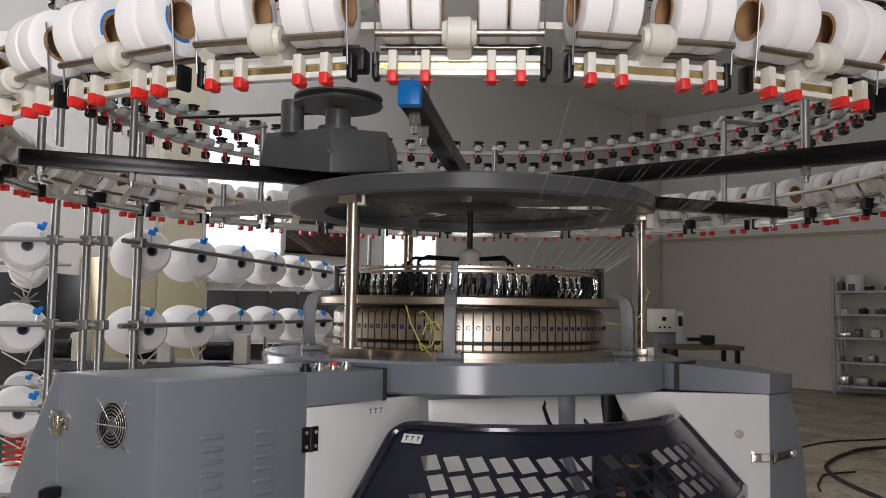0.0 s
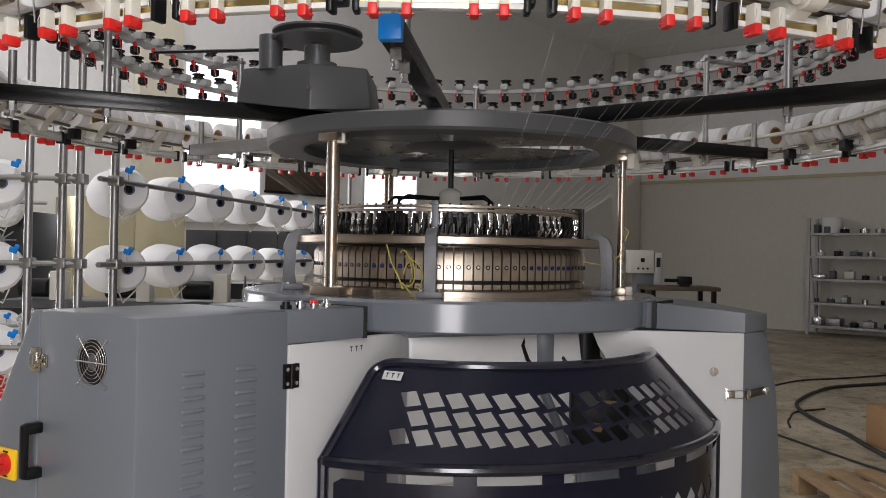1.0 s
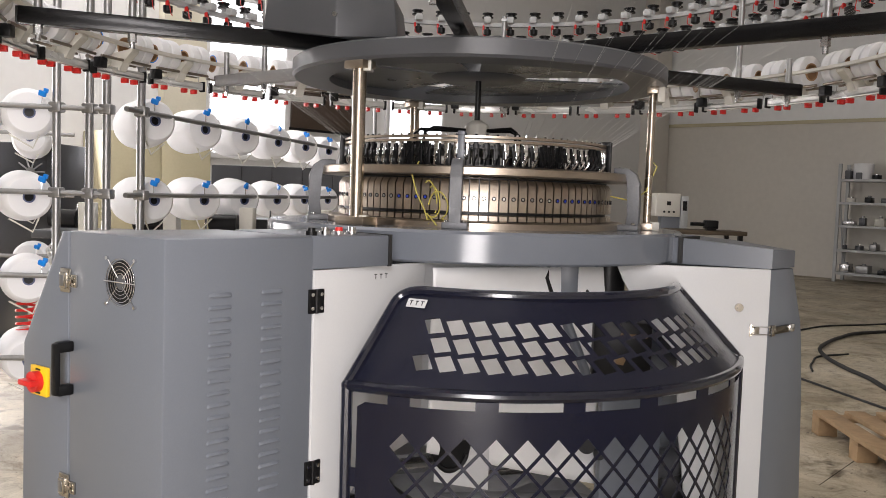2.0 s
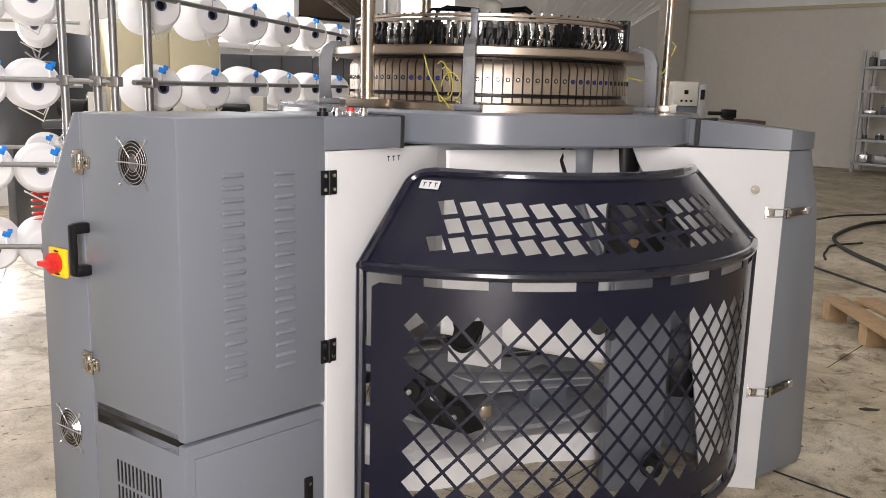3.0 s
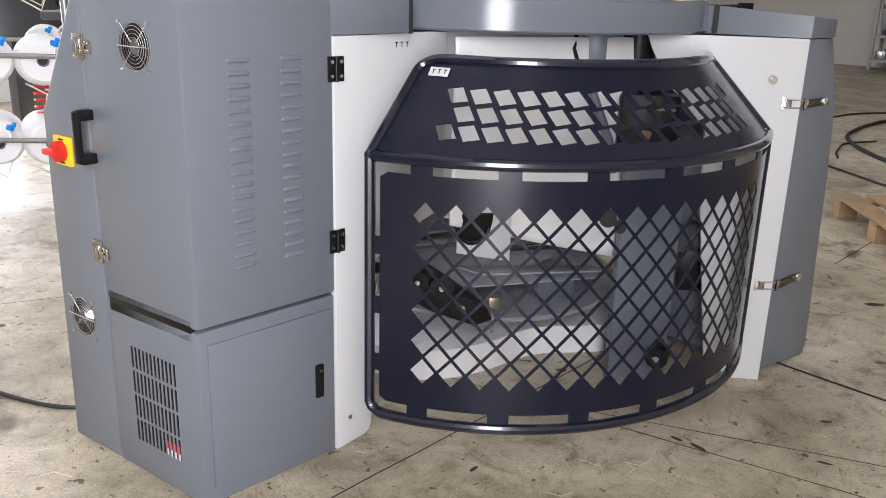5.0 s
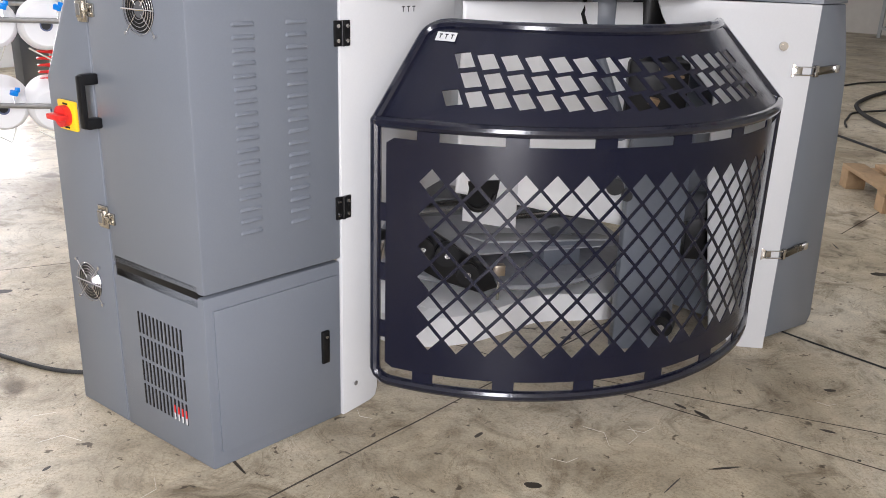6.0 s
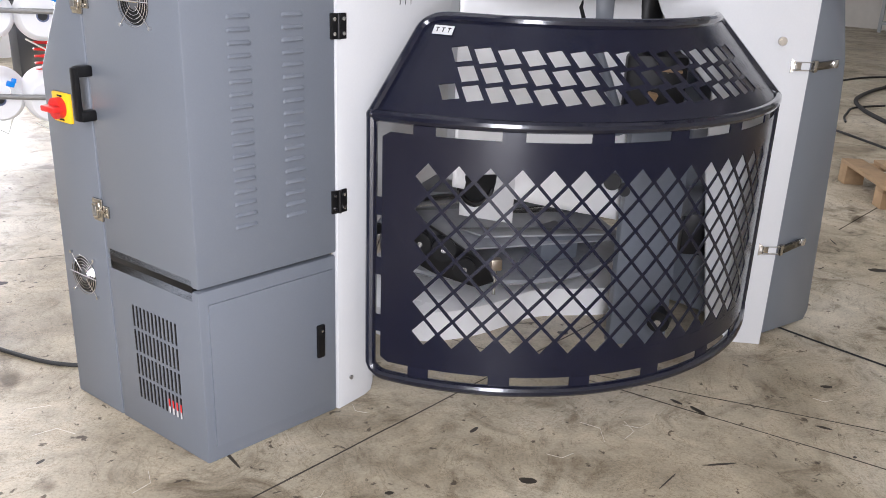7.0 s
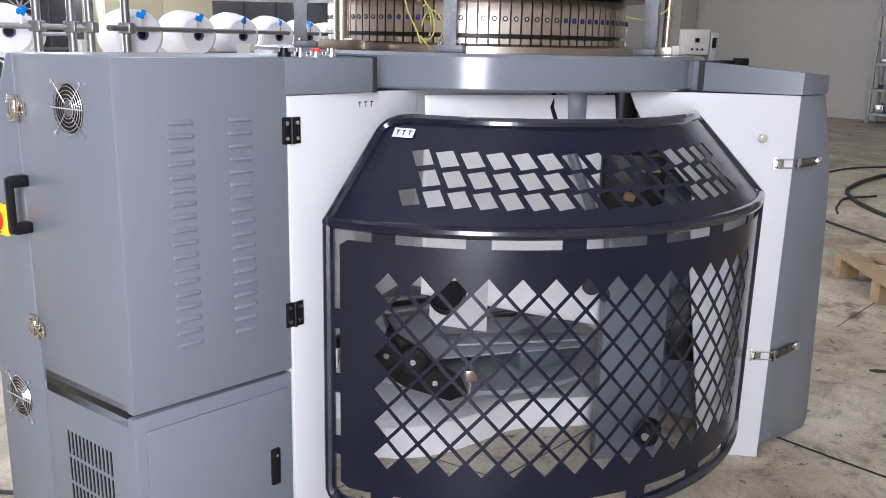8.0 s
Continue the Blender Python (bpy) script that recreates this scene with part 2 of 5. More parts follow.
def slab(bm, frame_m, outline, depth, bevel=0.003, lift=0.0):
    """A flat plate whose outline (along, up) lies on the frame's face and goes back by depth."""
    turn = frame_m @ Matrix(((1, 0, 0, 0), (0, 0, -1, 0), (0, 1, 0, 0), (0, 0, 0, 1)))
    return prism(bm, outline, -depth, lift, turn, bevel)


def rect(x0, x1, z0, z1):
    return [(x0, z0), (x1, z0), (x1, z1), (x0, z1)]


bm = B()
lathe(bm, [(0.44, 1.035), (0.684, 1.035), (0.69, 1.041), (0.69, 1.114), (0.682, 1.122), (0.44, 1.122)], 128)
part("bed_ring", bm, GREY_GLOSS, MACHINE, "thick grey enamelled bed ring")

P0 = Vector((-0.523, -1.290, 0))
U_SIDE = Vector((math.cos(radians(52.5)), math.sin(radians(52.5)), 0))
U_OUT = Vector((math.cos(radians(150.5)), math.sin(radians(150.5)), 0))
CAB_SIDE = frame_on(P0, U_SIDE)
CAB_OUT = frame_on(P0, -U_OUT)


def cabinet_block(outline, depth, bevel=0.004):
    """The outer face's outline swept along the side face."""
    bm = B()
    fr = [bm.verts.new(P0 + U_OUT * a + Vector((0, 0, z))) for a, z in outline]
    bk = [bm.verts.new(v.co + U_SIDE * depth) for v in fr]
    bm.faces.new(fr)
    bm.faces.new(bk[::-1])
    n = len(fr)
    for i in range(n):
        bm.faces.new((fr[i], fr[(i + 1) % n], bk[(i + 1) % n], bk[i]))
    bmesh.ops.bevel(bm, geom=list(bm.edges), offset=bevel, segments=2, affect="EDGES", profile=0.5)
    return bm


CABINET = part("control_cabinet", cabinet_block([(0, 0.431), (0.333, 0.4275), (0.333, 1.11), (0, 1.11)], 0.371, 0.006), GREY, MACHINE, "grey steel control cabinet with louvres and fans")
part("rear_housing", cabinet_block([(0.3375, 0.0), (0.3375, 1.108), (0.36, 1.108), (0.522, 0.84), (0.532, 0.0)], 0.365), GREY, CABINET)
part("lower_housing", cabinet_block([(0.002, 0.0), (0.002, 0.424), (0.333, 0.4245), (0.333, 0.0)], 0.369), GREY, CABINET)
# black block puts the gap's shade into colour
part("recess", cabinet_block([(0.02, 0.40), (0.02, 0.45), (0.32, 0.45), (0.32, 0.40)], 0.35, 0.001), BLACK, CABINET, "black filler standing for the shade between the two housings")
bm = B()
box(bm, 0.365, 0.605, 0.0, 0.32, 1.034, 1.110, CAB_SIDE, 0.004)
part("bed_arm", bm, GREY, CABINET)
bm = B()
box(bm, 0.602, 0.612, -0.003, 0.32, 1.033, 1.112, CAB_SIDE)
part("rubber_seal", bm, CABLE, CABINET)
bm = B()
slab(bm, CAB_SIDE, rect(0.022, 0.356, 0.04, 0.392), 0.004, 0.001, 0.003)
part("lower_door", bm, GREY, CABINET)
part("door_pull", slab(B(), CAB_SIDE, rect(0.305, 0.327, 0.17, 0.257), 0.002, 0.003, 0.010), BLACK, CABINET, "black recessed pull")
part("pull_button", rod(B(), CAB_SIDE @ Vector((0.316, -0.008, 0.243)), CAB_SIDE @ Vector((0.316, -0.014, 0.243)), 0.004), STEEL, CABINET)


def louvre_mesh():
    """One pressed louvre: a half-round hood 55 mm long."""
    bm = B()
    prof = [(0.0, 0.0), (0.0038, 0.0004), (0.0052, 0.003), (0.0034, 0.0070), (0.0, 0.0095)]
    rows = []
    for x, k in ((-0.0275, 0.0), (-0.025, 0.75), (-0.021, 1), (0.021, 1), (0.025, 0.75), (0.0275, 0.0)):
        rows.append([bm.verts.new((x, -o * k - 0.0004, z * (0.55 + 0.45 * k))) for o, z in prof])
    for s, t in zip(rows, rows[1:]):
        for j in range(len(prof) - 1):
            bm.faces.new((s[j], t[j], t[j + 1], s[j + 1]))
    return bm


first = None
for col in (0.127, 0.257):
    for i in range(18):
        z = 0.998 - i * 0.0258
        if first is None:
            first = part("louvre", louvre_mesh(), GREY, CABINET)
            ob = first
        else:
            ob = new("louvre", first.data)
            ob.parent = CABINET
        ob.matrix_basis = CAB_SIDE @ pose(col, 0, z - 0.012)


# near-black colour stands in for the shade inside fan openings and the cable cutout
SHADE_BLACK = node_material("painted_shade_black", (0.004, 0.004, 0.004), 0.95, 0, 0.1, 40, 5)


def fan_guard(where, z):
    """Wire finger guard of concentric rings over a dark fan, with four corner screws."""
    fm = CAB_OUT @ pose(-where, 0, z)
    bm = B()
    lathe(bm, [(0.001, 0.0), (0.046, 0.0), (0.046, 0.0006), (0.001, 0.0006)], 40, m=fm @ pose(0, 0, 0, 90))
    hole = part("fan_opening", bm, SHADE_BLACK, CABINET, "black disc standing for the shade inside the fan opening")
    bm = B()
    for r in (0.019, 0.0265, 0.034, 0.0415, 0.049):
        tube(bm, [fm @ Vector((r * math.cos(a), -0.0045, r * math.sin(a))) for a in (2 * math.pi * i / 40 for i in range(40))], 0.00075, 5, True)
    for a in (45, 135, 225, 315):
        c, s = math.cos(radians(a)), math.sin(radians(a))
        tube(bm, [fm @ Vector((0.012 * c, -0.004, 0.012 * s)), fm @ Vector((0.068 * c, -0.003, 0.068 * s))], 0.0013, 5)
        rod(bm, fm @ Vector((0.068 * c, 0, 0.068 * s)), fm @ Vector((0.068 * c, -0.006, 0.068 * s)), 0.004)
    tube(bm, [fm @ Vector((-0.054, -0.006, 0)), fm @ Vector((0.054, -0.006, 0))], 0.0016, 5)
    part("fan_hub", lathe(B(), [(0.001, 0.0), (0.016, 0.0), (0.016, 0.003), (0.001, 0.003)], 24, m=fm @ pose(0, 0, 0, 90)), GREY_DARK, CABINET)
    part("fan_guard", bm, CHROME, CABINET, "chromed wire fan guard")


fan_guard(0.139, 1.012)
fan_guard(0.437, 0.352)


LEVER = node_material("dark_nickel_plate", (0.16, 0.145, 0.12), 0.25, 1, 0.1, 60, 8)
LATCH = node_material("nickel_plate", (0.48, 0.45, 0.40), 0.22, 1, 0.1, 60, 8)


def latch(where, z):
    """Chromed draw latch with a hook plate beside it."""
    fm = CAB_OUT @ pose(-where, 0, z)
    bm = B()
    box(bm, -0.020, 0.017, -0.007, 0, -0.027, 0.027, fm, 0.003)
    box(bm, -0.012, 0.010, -0.014, -0.006, -0.018, 0.018, fm, 0.003)
    box(bm, 0.021, 0.040, -0.006, 0, -0.014, 0.014, fm, 0.002)
    box(bm, 0.012, 0.028, -0.011, -0.007, -0.005, 0.005, fm, 0.002)
    rod(bm, fm @ Vector((0.031, -0.004, 0.007)), fm @ Vector((0.031, -0.009, 0.007)), 0.004)
    rod(bm, fm @ Vector((0.031, -0.004, -0.007)), fm @ Vector((0.031, -0.009, -0.007)), 0.004)
    part("latch", bm, LATCH, CABINET, "chromed draw latch")
    part("latch_grip", box(B(), -0.008, 0.006, -0.0155, -0.0138, -0.012, 0.012, fm, 0.0005), ZINC, CABINET)


latch(0.339, 1.0)
latch(0.341, 0.539)
fm = CAB_OUT @ pose(-0.322, 0, 0.808)
bm = B()
for s in (-1, 1):
    box(bm, -0.011, 0.011, -0.036, 0, 0.048 * s - 0.012, 0.048 * s + 0.012, fm, 0.004)
box(bm, -0.010, 0.010, -0.044, -0.030, -0.058, 0.058, fm, 0.005)
part("door_handle", bm, BLACK, CABINET, "black plastic bow handle")
fm = CAB_OUT @ pose(-0.441, 0, 0.760)
bm = B()
box(bm, -0.034, 0.034, -0.010, 0, -0.034, 0.034, fm, 0.003)
SWITCH = part("switch_plate", bm, YELLOW, CABINET, "yellow main switch plate")
bm = B()
rod(bm, fm @ Vector((0, -0.008, 0)), fm @ Vector((0, -0.026, 0)), 0.024, 28)
box(bm, -0.027, 0.027, -0.044, -0.022, -0.0065, 0.0065, fm, 0.003)
part("switch_knob", bm, RED, CABINET, "red rotary switch knob")
for z in (0.027, -0.027):
    part("switch_marking", box(B(), -0.010, 0.010, -0.0105, -0.0098, z - 0.002, z + 0.002, fm), BLACK, CABINET)

# slotted vent with red fittings behind it
fm = CAB_OUT @ pose(-0.253, 0, 0.081)
slot = None
for row in range(4):
    for i in range(12):
        x, z = 0.006 + i * 0.0143, 0.004 + row * 0.063
        if slot is None:
            bm = B()
            box(bm, -0.0028, 0.0028, -0.0012, 0.0, 0.0, 0.054, None, 0.001)
            slot = part("vent_slot", bm, BLACK, CABINET)
            ob = slot
        else:
            ob = new("vent_slot", slot.data)
            ob.parent = CABINET
        ob.matrix_basis = fm @ pose(x, 0, z)
bm = B()
for i in range(8, 12):
    box(bm, 0.0037 + i * 0.0143, 0.0083 + i * 0.0143, -0.0024, -0.0014, 0.005, 0.022, fm)
part("vent_fitting", bm, WHITE, CABINET)
bm = B()
for i in range(8, 12):
    box(bm, 0.0037 + i * 0.0143, 0.0083 + i * 0.0143, -0.0024, -0.0014, 0.022, 0.042, fm)
part("vent_fitting", bm, RED, CABINET, "red fittings behind the vent")


def hinge(z):
    fm = CAB_SIDE @ pose(0.378, 0, z)
    bm = B()
    box(bm, -0.022, -0.002, -0.005, 0.001, -0.028, 0.028, fm, 0.0015)
    box(bm, 0.002, 0.022, -0.005, 0.001, -0.028, 0.028, fm, 0.0015)
    rod(bm, fm @ Vector((0, -0.005, -0.028)), fm @ Vector((0, -0.005, 0.028)), 0.0045)
    h = part("hinge", bm, BLACK, CABINET, "black door hinge")
    for x in (-0.013, 0.013):
        for dz in (-0.016, 0.016):
            part("hinge_screw", rod(B(), fm @ Vector((x, -0.004, dz)), fm @ Vector((x, -0.0075, dz)), 0.0045, 10), CHROME, CABINET)


hinge(0.961)
hinge(0.559)

# push buttons on the arm's top
for i, (mat, lab) in enumerate(((BLACK, "black push button"), (STEEL, "chromed push button"), (RED, "red push button"), (STEEL, "chromed push button"))):
    p = CAB_SIDE @ Vector((0.40 + i * 0.045, 0.05 + i * 0.004, 1.11))
    bm = B()
    rod(bm, p, p + Vector((0, 0, 0.010)), 0.014, 20)
    bt = part("button_bezel", bm, BLACK if i == 0 else CHROME, CABINET)
    bm = B()
    rod(bm, p + Vector((0, 0, 0.008)), p + Vector((0, 0, 0.018)), 0.010, 20, 0.009)
    part("push_button", bm, mat, CABINET, lab)

# white plates beside the guard
W0 = Vector((-0.294, -0.997, 0))
L_PLATE = frame_on(W0, (math.cos(radians(60)), math.sin(radians(60)), 0))
bm = B()
slab(bm, L_PLATE, [(0.0, 0.0), (0.10, 0.0), (0.122, 0.006), (0.13, 0.03), (0.13, 0.47), (0.20, 0.52), (0.42, 0.56), (0.42, 1.032), (0.0, 1.032)], 0.02, 0.002)
PLATE_L = part("side_plate", bm, WHITE, MACHINE, "white enamelled side plate")
bm = B()
slab(bm, frame_on((-0.087, -0.630, 0), (0.40 + 0.087, -0.36 + 0.630, 0)), [(0.0, 0.53), (0.60, 0.37), (0.60, 1.032), (0.0, 1.032)], 0.012, 0.002, -0.012)
part("rear_plate", bm, WHITE, MACHINE, "white inner plate")
bm = B()
for i in range(3):
    x = 0.215 + i * 0.020
    slab(bm, L_PLATE, rect(x - 0.005, x + 0.005, 1.0095, 1.012), 0.001, 0, 0.0006)
    slab(bm, L_PLATE, rect(x - 0.001, x + 0.001, 0.999, 1.0095), 0.001, 0, 0.0006)
part("plate_marking", bm, BLACK, PLATE_L, "small dark T marks")
bm = B()
rod(bm, L_PLATE @ Vector((0.045, 0, 0.075)), L_PLATE @ Vector((0.045, -0.003, 0.075)), 0.006)
part("plate_screw", bm, ZINC, PLATE_L)
bm = B()
box(bm, 0.118, 0.142, -0.018, 0.0, 0.42, 0.475, L_PLATE, 0.002)
part("guard_catch", bm, BLACK, PLATE_L)
bm = B()
box(bm, 0.110, 0.128, -0.028, -0.012, 0.405, 0.455, L_PLATE, 0.003)
part("guard_catch", bm, CHROME, PLATE_L, "chromed guard catch")

R0 = Vector((0.888, -0.376, 0))
R_SIDE = frame_on(R0, (1, 0, 0))
R_OUT = frame_on(R0, (math.cos(radians(50)), math.sin(radians(50)), 0))
bm = B()
slab(bm, R_SIDE, [(0.0, 0.0), (0.0, 1.032), (-0.44, 1.032), (-0.42, 0.987), (-0.358, 0.882), (-0.25, 0.775), (-0.238, 0.547), (-0.172, 0.06), (-0.085, 0.0)], 0.02, 0.002)
PLATE_R = part("side_plate", bm, WHITE, MACHINE, "white enamelled side plate")
bm = B()
slab(bm, R_OUT, [(0.003, 0.036), (0.295, 0.0), (0.318, 0.03), (0.262, 0.62), (0.236, 0.80), (0.222, 0.86), (0.15, 1.032), (0.003, 1.032)], 0.4, 0.006)
LEG = part("leg_cover", bm, GREY, MACHINE, "grey sheet steel leg cover")
bm = B()
arm = [(0.60, -0.29), (0.66, -0.322), (0.889, -0.380), (0.986, -0.262), (1.002, -0.20), (0.93, 0.3), (0.6, 0.3)]
lo = [bm.verts.new((x, y, 1.034)) for x, y in arm]
hi = [bm.verts.new((x, y, 1.112 - max(0.0, (x - 0.64) * 0.085))) for x, y in arm]
bm.faces.new(lo[::-1])
bm.faces.new(hi)
for i in range(len(arm)):
    j = (i + 1) % len(arm)
    bm.faces.new((lo[i], lo[j], hi[j], hi[i]))
bmesh.ops.triangulate(bm, faces=[f for f in bm.faces if len(f.verts) > 4])
part("bed_arm", bm, GREY, MACHINE)
part("rubber_seal", box(B(), -0.006, 0.006, -0.004, 0.2, 1.036, 1.113, frame_on((0.640, -0.318, 0), (0.9, -0.42, 0))), CABLE, MACHINE)
bm = B()
rod(bm, (0.803, -0.376, 0.919), (0.803, -0.384, 0.919), 0.012, 20)
rod(bm, (0.803, -0.383, 0.919), (0.803, -0.388, 0.919), 0.006, 12)
part("key_lock", bm, LATCH, PLATE_R, "round chromed lock")
for z in (0.854, 0.312):
    bm = B()
    slab(bm, R_SIDE, [(-0.052, z - 0.02), (-0.036, z - 0.008), (-0.024, z - 0.012), (-0.024, z + 0.012), (-0.036, z + 0.008), (-0.052, z + 0.02)], 0.002, 0.001, 0.004)
    rod(bm, R_SIDE @ Vector((-0.045, -0.003, z + 0.01)), R_SIDE @ Vector((-0.045, -0.008, z + 0.01)), 0.003)
    rod(bm, R_SIDE @ Vector((-0.045, -0.003, z - 0.01)), R_SIDE @ Vector((-0.045, -0.008, z - 0.01)), 0.003)
    part("strike_plate", bm, LATCH, PLATE_R)
    long = 0.145 if z > 0.5 else 0.155
    bail = [(-0.040, z - 0.011), (0.012, z - 0.011), (0.012, z + 0.011), (-0.040, z + 0.011)]
    part("latch_bail", tube(B(), [R_SIDE @ Vector((x, -0.008, h)) if x < 0 else R_OUT @ Vector((x, -0.009, h)) for x, h in bail], 0.0022, 6, True), CHROME, LEG, "chromed wire bail")
    part("draw_latch", box(B(), 0.006, 0.024, -0.012, 0, z - 0.016, z + 0.016, R_OUT, 0.002), LATCH, LEG, "chromed draw latch")
    part("latch_lever", box(B(), 0.022, long - 0.022, -0.014, -0.002, z - 0.011, z + 0.011, R_OUT, 0.003), LEVER, LEG, "dark plated lever")
    part("latch_tip", box(B(), long - 0.024, long, -0.018, -0.003, z - 0.012, z + 0.012, R_OUT, 0.004), CHROME, LEG)

# third leg behind
bm = B()
box(bm, 0.62, 1.10, -0.27, 0.27, 0.0, 1.108, radial(121), 0.006)
part("rear_leg", bm, GREY, MACHINE)

# ---- mesh guard ----
GAX, GR, GHALF = 300.5, 0.777, 49.5
GC = Vector((0.041, -0.263, 0))
Z_LOW, Z_HIGH, Z_TOP = 0.121, 0.772, 0.980


def guard_point(s, z, inset=0.0):
    """Along the front's arc, s from -1 to 1."""
    return GC + polar(GR - inset, GAX + s * GHALF, z)


def guard_back(s):
    return Vector((0.106, -0.384, 0)) + polar(0.507, 301.5 + s * 57.0, Z_TOP)


frame_pts = [guard_point(-1, 0.17), guard_point(-1, 0.15), guard_point(-0.99, 0.135), guard_point(-0.965, 0.124)] + [guard_point(i / 20 * 0.94, Z_LOW) for i in range(-20, 21)] + [guard_point(0.965, 0.124), guard_point(0.99, 0.135), guard_point(1, 0.15), guard_point(1, 0.17)]
GUARD = part("mesh_guard", tube(B(), [guard_point(i / 20, Z_HIGH) for i in range(-20, 21)], 0.0135, 10), NAVY_RAIL, MACHINE, "navy perforated sheet guard with tube frame")
part("bottom_rail", tube(B(), frame_pts, 0.0135, 10), NAVY_RAIL, GUARD)
for s in (-1, 1):
    part("side_rail", tube(B(), [guard_point(s, 0.168), guard_point(s, 0.45), guard_point(s, Z_HIGH - 0.005)], 0.0135, 10), NAVY_RAIL, GUARD)
    # the slope rail bends round into the back rail
    a, b, c = guard_point(s, Z_HIGH), guard_back(s), guard_back(s * 0.86)
    k = b + (a - b) * 0.15
    bend = [k * (1 - w) ** 2 + b * 2 * w * (1 - w) + c * w ** 2 for w in (i / 8 for i in range(9))]
    part("slope_rail", tube(B(), [a, a.lerp(k, 0.5)] + bend, 0.0135, 10), NAVY_RAIL, GUARD)
    part("corner_ball", lathe(B(), [(0.0005, -0.0145), (0.009, -0.0115), (0.0142, -0.004), (0.0142, 0.004), (0.009, 0.0115), (0.0005, 0.0145)], 14, m=Matrix.Translation(a)), NAVY_RAIL, GUARD)
part("back_rail", tube(B(), [guard_back(i / 14 * 0.862) for i in range(-14, 15)], 0.0135, 10), NAVY_RAIL, GUARD)

ARC = 2 * radians(GHALF) * GR


def sheet_part(name, quads, place, facing, thick=0.003):
    """Flat pieces in (u, v) laid on a curved surface, with both faces and cut edges."""
    bm = B()
    seen = {}

    def vert(u, v):
        key = (round(u, 4), round(v, 4))
        if key not in seen:
            n = facing(u, v) * thick / 2
            p = place(u, v)
            seen[key] = (bm.verts.new(p + n), bm.verts.new(p - n), facing(u, v))
        return seen[key]
    edges, normals = {}, []
    for q in quads:
        vs = []
        for u, v in q:
            w = vert(u, v)
            if w not in vs:
                vs.append(w)
        if len(vs) < 3:
            continue
        turn = (vs[1][0].co - vs[0][0].co).cross(vs[2][0].co - vs[0][0].co).dot(vs[0][2])
        if turn < 0:
            vs.reverse()
        try:
            bm.faces.new([w[0] for w in vs])
        except ValueError:
            continue
        normals += [w[2] for w in vs]
        bm.faces.new([w[1] for w in vs[::-1]])
        normals += [-w[2] for w in vs[::-1]]
        for i, w in enumerate(vs):
            x = vs[(i + 1) % len(vs)]
            back = (id(x[0]), id(w[0]))
            if back in edges:
                del edges[back]
            else:
                edges[(id(w[0]), id(x[0]))] = (w, x)
    for w, x in edges.values():
        f = bm.faces.new((x[0], w[0], w[1], x[1]))
        n = (x[0].co - w[0].co).cross(w[2]).normalized()
        normals += [n] * 4
    me = bpy.data.meshes.new(name)
    bm.to_mesh(me)
    bm.free()
    me.materials.append(NAVY)
    me.shade_smooth()
    me.normals_split_custom_set(normals)
    ob = new(name, me)
    ob.parent = GUARD
    return ob


# front sheet: diamond holes inside a plain border, tabs to the rails
PITCH, RISE, COLS, ROWS = 0.0706, 0.0775, 15, 6
HOLE = 0.43
u0, v0 = -0.566, 0.217
quads = []


def diamond(cu, cv, hole, half=None):
    h, w = PITCH / 2, RISE / 2
    tips = [(cu + h, cv), (cu, cv + w), (cu - h, cv), (cu, cv - w)]
    if half is not None:
        tips = [t for t in tips if half(t)]
        quads.append(tips)
        return
    if not hole:
        quads.append(tips)
        return
    g, q = HOLE * PITCH, HOLE * RISE
    inner = [(cu + g, cv), (cu, cv + q), (cu - g, cv), (cu, cv - q)]
    for i in range(4):
        quads.append([tips[i], tips[(i + 1) % 4], inner[(i + 1) % 4], inner[i]])


U1, V1 = u0 + COLS * PITCH, v0 + ROWS * RISE
for i in range(COLS):
    for j in range(ROWS):
        diamond(u0 + (i + 0.5) * PITCH, v0 + (j + 0.5) * RISE, True)
for i in range(COLS + 1):
    for j in range(ROWS + 1):
        cu, cv = u0 + i * PITCH, v0 + j * RISE
        edge = i in (0, COLS) or j in (0, ROWS)
        if edge:
            diamond(cu, cv, False, lambda t: u0 - 1e-6 <= t[0] <= U1 + 1e-6 and v0 - 1e-6 <= t[1] <= V1 + 1e-6)
        else:
            diamond(cu, cv, True)
for i in (0, COLS):
    for j in (0, ROWS):
        cu, cv = u0 + i * PITCH, v0 + j * RISE
        su, sv = (1 if i == 0 else -1), (1 if j == 0 else -1)
        quads.append([(cu, cv), (cu + su * PITCH / 2, cv), (cu, cv + sv * RISE / 2)])
UE, VB, VT = ARC / 2 - 0.028, Z_LOW + 0.038, Z_HIGH - 0.034
for i in range(COLS):
    for k in (0, 1):
        ua, ub = u0 + (i + k / 2) * PITCH, u0 + (i + k / 2 + 0.5) * PITCH
        quads.append([(ua, VB), (ub, VB), (ub, v0), (ua, v0)])
        quads.append([(ua, V1), (ub, V1), (ub, VT), (ua, VT)])
for s in (-1, 1):
    for k in range(4):
        e = U1 if s > 0 else -u0
        ua, ub = s * (e + (UE - e) * k / 4), s * (e + (UE - e) * (k + 1) / 4)
        cut = 0.012 if k == 3 else 0.0
        quads.append([(ua, VB), (ub, VB + cut), (ub, v0), (ua, v0)])
        quads.append([(ua, V1), (ub, V1), (ub, VT - cut), (ua, VT)])
        for j in range(ROWS):
            for h in (0, 0.5):
                za, zb = v0 + (j + h) * RISE, v0 + (j + h + 0.5) * RISE
                quads.append([(ua, za), (ub, za), (ub, zb), (ua, zb)])


def on_front(u, v):
    return guard_point(u / (ARC / 2), v)


